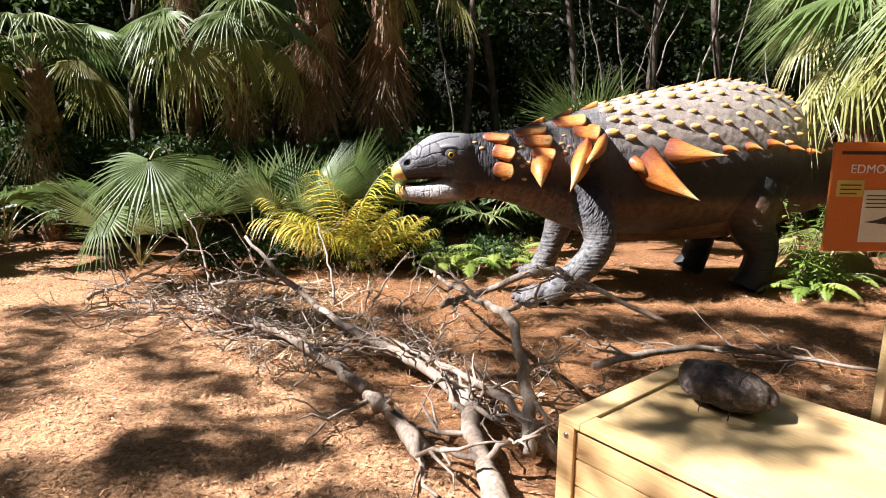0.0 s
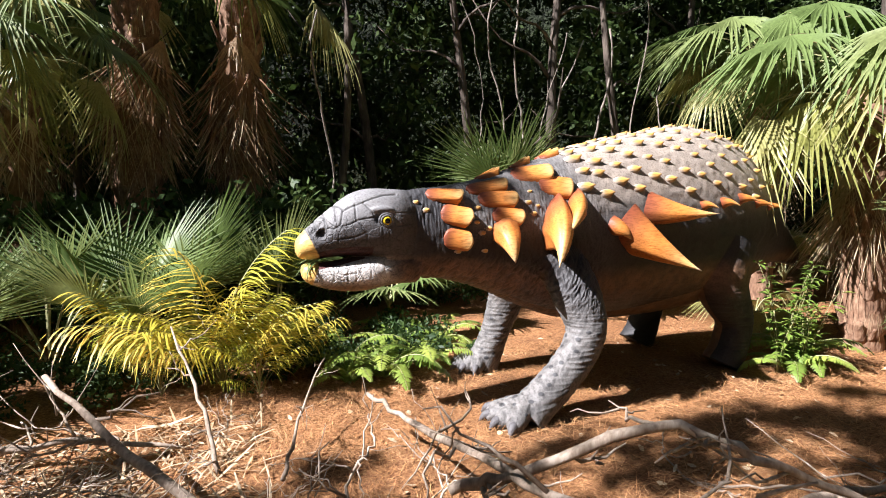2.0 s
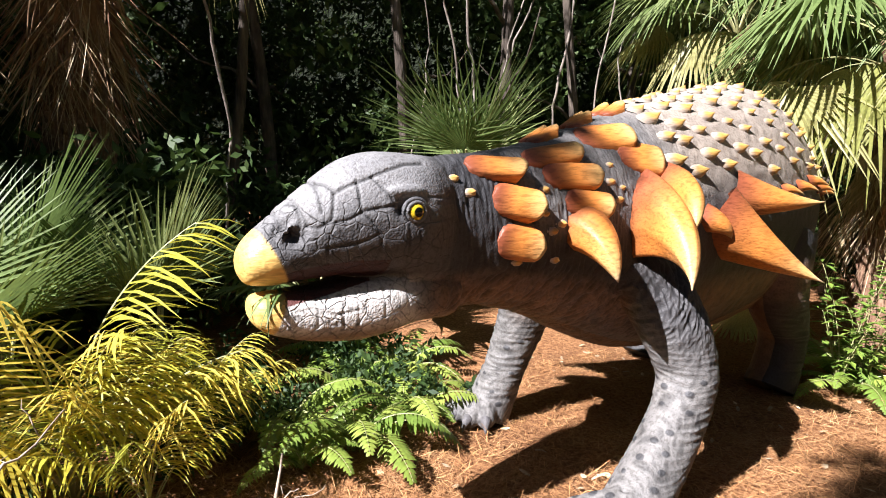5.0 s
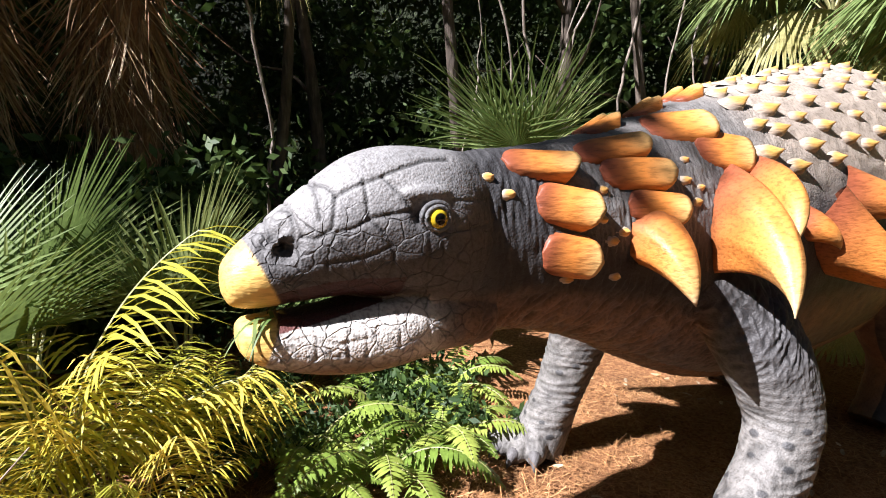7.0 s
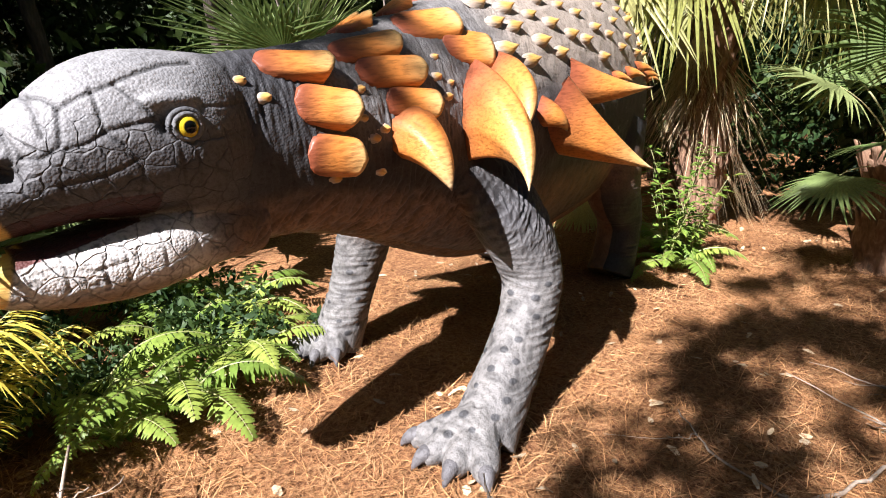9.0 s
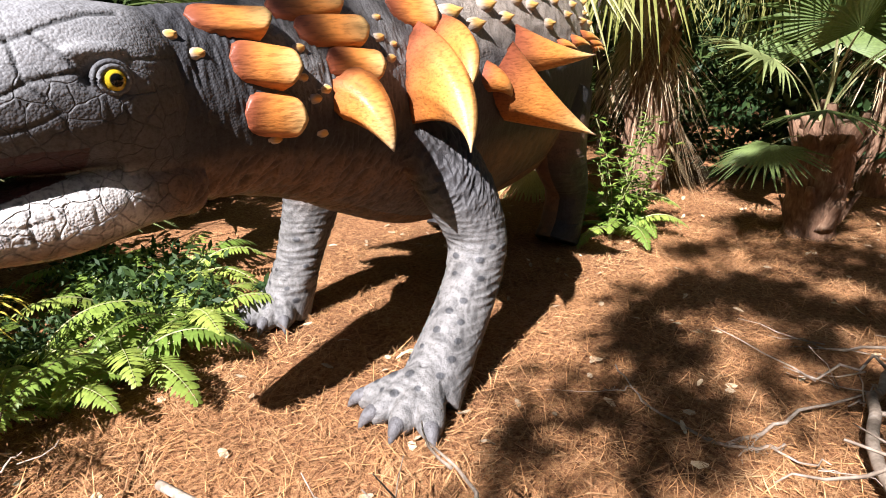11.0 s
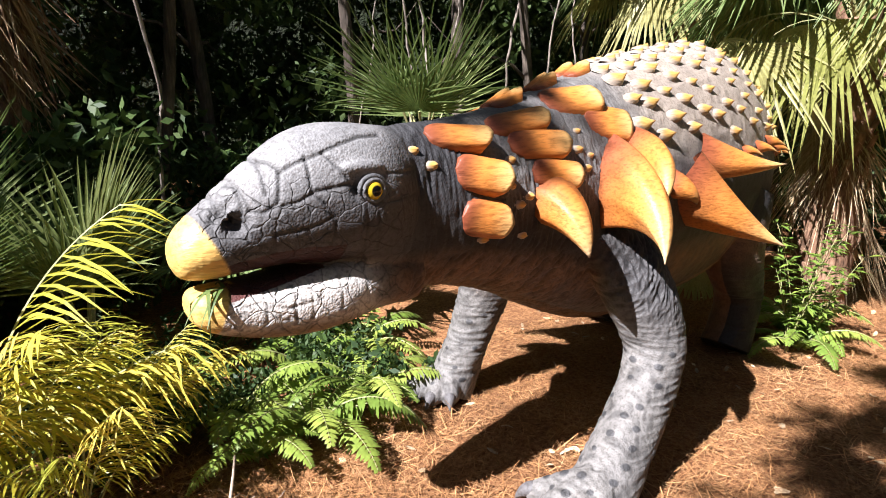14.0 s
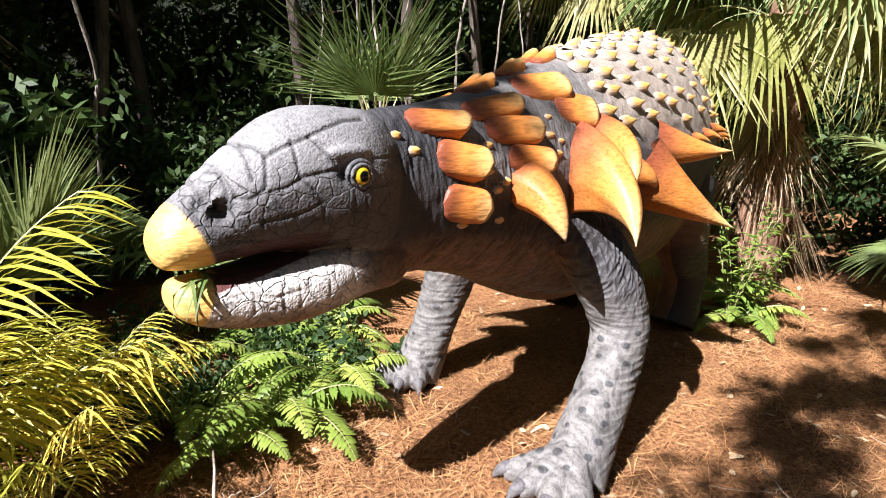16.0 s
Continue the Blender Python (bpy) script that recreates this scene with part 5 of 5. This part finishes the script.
fallen([(-0.97, 4.7, 0.03), (-1.08, 5.1, 0.36), (-1.28, 5.6, 0.72)], 0.016, 0.007, 7, "slender upright dead twig", 5, 0.25, 0.6)
fallen([(-0.62, 4.5, 0.04), (-0.5, 4.9, 0.2), (-0.25, 5.55, 0.42)], 0.014, 0.005, 8, "slender upright dead twig", 3, 0.2, 0.6)
fallen([(-2.2, 4.9, 0.05), (-2.35, 5.2, 0.28), (-2.5, 5.4, 0.62), (-2.65, 5.5, 0.8)], 0.016, 0.006, 9, "slender upright dead twig", 6, 0.3, 0.7)
fallen([(1.0, 2.95, 0.1), (1.7, 3.2, 0.12), (2.4, 3.15, 0.08), (3.0, 2.9, 0.05)], 0.03, 0.012, 10, "grey dead branch on the pine needles", 9, 0.5, 0.3)
fallen([(1.62, 3.45, 0.03), (1.5, 3.63, 0.04), (1.55, 3.95, 0.05), (1.75, 4.2, 0.07)], 0.009, 0.003, 11, "pale forked twig on the pine needles", 4, 0.3, 0.1)
fallen([(1.5, 3.63, 0.035), (1.95, 3.4, 0.04), (2.4, 3.12, 0.03)], 0.009, 0.004, 12, "pale twig on the pine needles", 3, 0.25, 0.1)
fallen([(-2.6, 5.3, 0.05), (-1.9, 5.2, 0.14), (-1.2, 5.0, 0.1)], 0.026, 0.012, 13, "weathered stick in the heap", 8, 0.5, 0.5)
fallen([(-3.4, 4.9, 0.05), (-3.0, 5.15, 0.2), (-2.6, 5.35, 0.45), (-2.9, 5.7, 0.6)], 0.024, 0.008, 14, "curved grey stick by the palmetto", 6, 0.4, 0.5)


def twig_heap():
    r = random.Random(7)
    kinds = [branch_mesh([(0, 0, 0.015), (0.18, 0.03, 0.05), (0.36, -0.03, 0.05), (0.55, 0.05, 0.03)], 0.007, 0.003, 40 + i, 6, 0.28, 0.5, True)[0] for i in range(6)]
    for k in range(64):
        u = r.random()
        x, y = -2.9 + 3.7 * u + r.gauss(0, 0.3), 4.95 - 2.5 * u + r.gauss(0, 0.35)
        m = pose(x, y, float(ground_height(x, y)) + 0.005 + abs(r.gauss(0, 0.05)), r.gauss(0, 14), r.gauss(-6, 14), r.uniform(0, 360)) @ Matrix.Scale(r.uniform(0.7, 1.6), 4)
        solid("twig", kinds[k % 6], "thin dry grey twig in the branch heap", "twig", m, "dry twigs")


twig_heap()
litter("dead_leaves", "dry curled leaves lying on the ground", DRY_LEAF, 260, (-2.5, 5.5, 2.4, 6.8, 0), (0.03, 0.075), (0.02, 0.04), 31)
litter("heap_leaves", "dry palm scraps under the fallen branches", FAN_DEAD, 700, (-3.2, -0.7, 3.2, 5.6, 0), (0.1, 0.35), (0.008, 0.02), 32)


# ---- crate with the fossil cast ----
PINE = surface("varnished_pine", (0.44, 0.28, 0.11), (0.56, 0.39, 0.18), (0.66, 0.49, 0.26), 0.42, 2.5, 20, 0.15, 0.003, (6, 0.6, 6), False, 0.5)
CAST = surface("dark_cast", (0.02, 0.015, 0.012), (0.07, 0.05, 0.04), (0.24, 0.19, 0.15), 0.55, 7, 38, 0.9, 0.02)
STEEL = plain("bolt_steel", (0.35, 0.33, 0.3), 0.35, 0.9)
WIRE = plain("dark_wire", (0.03, 0.025, 0.02), 0.5, 0.3)


def crate():
    wide, deep, high, post = 0.90, 1.05, 0.505, 0.075
    place = Matrix.Translation((0.37, 1.45, 0.0)) @ Matrix.Rotation(math.atan2(0.594, 0.804), 4, "Z")
    c = thing("wooden_crate", "yellow varnished wooden crate with a framed lid", "crate", place)

    def piece(name, size, at, bevel=0.004, label=""):
        return part(name, rounded_box(Geo(), size, at, bevel).mesh(name, [PINE], False), c, label)
    for x in (post / 2, wide - post / 2):
        for y in (-post / 2, -deep + post / 2):
            piece("corner_post", (post, post, high - 0.03), (x, y, (high - 0.03) / 2))
    for y in (-0.05, -deep + 0.05):
        piece("top_rail", (wide, 0.10, 0.03), (wide / 2, y, high - 0.015))
    for x in (0.05, wide - 0.05):
        piece("top_rail", (0.10, deep - 0.202, 0.03), (x, -deep / 2, high - 0.015))
    piece("lid_panel", (wide - 0.19, deep - 0.19, 0.016), (wide / 2, -deep / 2, high - 0.022), 0.002)
    for k in range(4):
        z = 0.07 + k * 0.112
        for y in (-0.025, -deep + 0.025):
            piece("side_board", (wide - 2 * post - 0.004, 0.02, 0.106), (wide / 2, y, z), 0.003)
        for x in (0.025, wide - 0.025):
            piece("side_board", (0.02, deep - 2 * post - 0.004, 0.106), (x, -deep / 2, z), 0.003)
    for x in (0.0, wide):
        for z in (high - 0.07, 0.07):
            for y in (-0.04, -deep + 0.04):
                g = Geo()
                tube(g, [(x - 0.003, y, z), (x + 0.003, y, z)], [0.011, 0.011], 14)
                part("bolt", g.mesh("bolt", [STEEL]), c, "round steel bolt head")


crate()


def fossil_cast():
    r = np.random.default_rng(17)
    a, b = np.meshgrid(np.linspace(0, 2 * np.pi, 72, endpoint=False), np.linspace(-np.pi / 2, np.pi / 2, 40))
    v = np.stack([np.cos(b) * np.cos(a) * 0.19, np.cos(b) * np.sin(a) * 0.135, np.sin(b) * 0.085 + 0.085], -1).reshape(-1, 3)
    bump = np.array([noise.noise((p[0] * 9, p[1] * 9, p[2] * 9)) * 0.022 + noise.noise((p[0] * 34, p[1] * 34, p[2] * 34)) * 0.009 for p in v.tolist()])
    d = v - (0, 0, 0.08)
    v = v + d / (np.linalg.norm(d, axis=1)[:, None] + 1e-6) * bump[:, None]
    v[:, 2] = np.maximum(v[:, 2] * (1 + 0.9 * np.clip(-v[:, 0], -0.2, 0.2)), 0.002)
    w = 72
    f = [(j * w + i, j * w + (i + 1) % w, (j + 1) * w + (i + 1) % w, (j + 1) * w + i) for j in range(39) for i in range(w)]
    ob = solid("fossil_cast", Geo().add(v, f).mesh("fossil_cast", [CAST]), "dark brown knobbly fossil cast tied down on the crate", "fossil", pose(1.07, 1.52, 0.495, 0, 0, -48))
    for y in (-0.05, 0.06):
        u = np.linspace(-1, 1, 15)
        g = Geo()
        tube(g, np.stack([0.0 * u + y, u * 0.155, 0.012 + 0.165 * (1 - np.abs(u) ** 2.6)], -1), np.full(15, 0.0022), 6)
        part("wire", g.mesh("wire", [WIRE]), ob, "thin dark tie wire")


fossil_cast()

# ---- sign ----
SIGN_ORANGE = surface("orange_sign_face", (0.40, 0.11, 0.025), (0.47, 0.14, 0.03), (0.52, 0.17, 0.045), 0.45, 2, 90, 0.05, 0.001)
SIGN_WHITE = surface("pale_sign_print", (0.48, 0.50, 0.44), (0.56, 0.58, 0.51), (0.62, 0.64, 0.57), 0.45, 3, 90, 0.05, 0.001)
SIGN_YELLOW = plain("yellow_sign_print", (0.45, 0.36, 0.08), 0.45)
SIGN_DARK = plain("dark_sign_print", (0.015, 0.012, 0.01), 0.45)
SIGN_LETTER = plain("white_sign_letter", (0.7, 0.72, 0.78), 0.45)


def sign():
    wide, high = 0.62, 0.56
    s = thing("information_sign", "orange information board with a dinosaur outline on posts", "sign", pose(1.94, 2.26, 0, 0, 0, -4))
    part("board", rounded_box(Geo(), (wide, 0.02, high), (wide / 2, 0, 1.0 + high / 2), 0.003).mesh("board", [SIGN_ORANGE], False), s)
    for x in (wide - 0.14,):
        part("post", rounded_box(Geo(), (0.07, 0.07, 1.5), (x, 0.047, 0.75), 0.005).mesh("post", [PINE], False), s, "square wooden post")

    def flat(name, x0, x1, z0, z1, mat, deep=0.004):
        part(name, rounded_box(Geo(), (x1 - x0, deep, z1 - z0), ((x0 + x1) / 2, -0.0115 - deep / 2 + 0.001, (z0 + z1) / 2), 0.0006).mesh(name, [mat], False), s)
    top = 1.0 + high
    flat("heading_bar", 0.035, wide - 0.03, top - 0.062, top - 0.045, SIGN_DARK)
    flat("note_panel", 0.03, 0.165, top - 0.275, top - 0.19, SIGN_YELLOW)
    for k in range(3):
        flat("text_bar", 0.045, 0.15 - 0.02 * (k == 2), top - 0.219 - 0.022 * k, top - 0.213 - 0.022 * k, SIGN_DARK, 0.006)
    flat("picture_panel", 0.17, wide - 0.03, top - 0.51, top - 0.24, SIGN_WHITE)
    for k in range(4):
        flat("text_bar", 0.185, wide - 0.05 - 0.12 * (k == 3), top - 0.272 - 0.02 * k, top - 0.266 - 0.02 * k, SIGN_DARK, 0.006)
    curve = bpy.data.curves.new("title", "FONT")
    curve.body, curve.size, curve.extrude = "EDMONTONIA", 0.063, 0.0015
    curve.space_character = 1.0
    words = new("title_rough", curve)
    me = bpy.data.meshes.new_from_object(words.evaluated_get(bpy.context.evaluated_depsgraph_get()))
    bpy.data.objects.remove(words)
    me.materials.clear()
    me.materials.append(SIGN_LETTER)
    part("title", me, s, "raised white capital letters", Matrix.Translation((0.085, -0.0135, top - 0.155)) @ Matrix.Rotation(radians(90), 4, "X"))
    # outline of the animal: body, tail, head and four legs in one flat plate
    u = np.linspace(0, 1, 25)
    up = 0.012 + 0.062 * np.exp(-((u - 0.55) / 0.23) ** 2)
    low = -0.008 - 0.014 * np.exp(-((u - 0.55) / 0.22) ** 2)
    x = 0.19 + 0.36 * u
    z0 = top - 0.405
    g = Geo()
    v = np.concatenate([np.stack([x, np.full(25, -0.0155), z0 + up * np.minimum(1, u * 4 + 0.1)], -1), np.stack([x, np.full(25, -0.0155), z0 + low * np.minimum(1, u * 4 + 0.1)], -1)])
    g.add(np.concatenate([v, v + (0, 0.002, 0)]), [(i, i + 1, 26 + i, 25 + i) for i in range(24)] + [(50 + i + 1, 50 + i, 75 + i, 76 + i) for i in range(24)])
    for lx in (0.325, 0.35, 0.44, 0.465):
        rounded_box(g, (0.016, 0.003, 0.05), (lx, -0.0152, z0 - 0.036), 0.0008)
    part("outline", g.mesh("outline", [SIGN_DARK], False), s, "black outline of an armoured dinosaur")


sign()


def mouthful():
    """Green blades held in the statue's beak."""
    r = np.random.default_rng(77)
    ob = None
    for k in range(6):
        d = np.array((r.uniform(-0.7, 0.1), r.uniform(-1, 0.4), r.uniform(-0.1, 0.4)))
        d /= np.linalg.norm(d)
        u = np.linspace(0, 1, 7)
        long = r.uniform(0.09, 0.2)
        mid = np.array((-0.36 + r.uniform(-0.02, 0.05), 5.31 + r.uniform(-0.06, 0.05), 1.155)) + d * (u * long)[:, None] + np.array((0, 0, -1.0)) * (u**2 * long * r.uniform(0.5, 1.2))[:, None]
        o = np.cross(d, (0, 0, 1.0))
        o /= np.linalg.norm(o)
        w = 0.006 * (1 - u**2) + 0.0006
        g = Geo().add(np.stack([mid - o * w[:, None], mid + o * w[:, None]], 1).reshape(-1, 3), [(i * 2, i * 2 + 1, i * 2 + 3, i * 2 + 2) for i in range(6)])
        me = g.mesh("blade", [FAN], False)
        if ob is None:
            ob = thing("grass_bunch", "small bunch of green blades held in the statue's beak", "leaves")
        part("blade", me, ob)


mouthful()
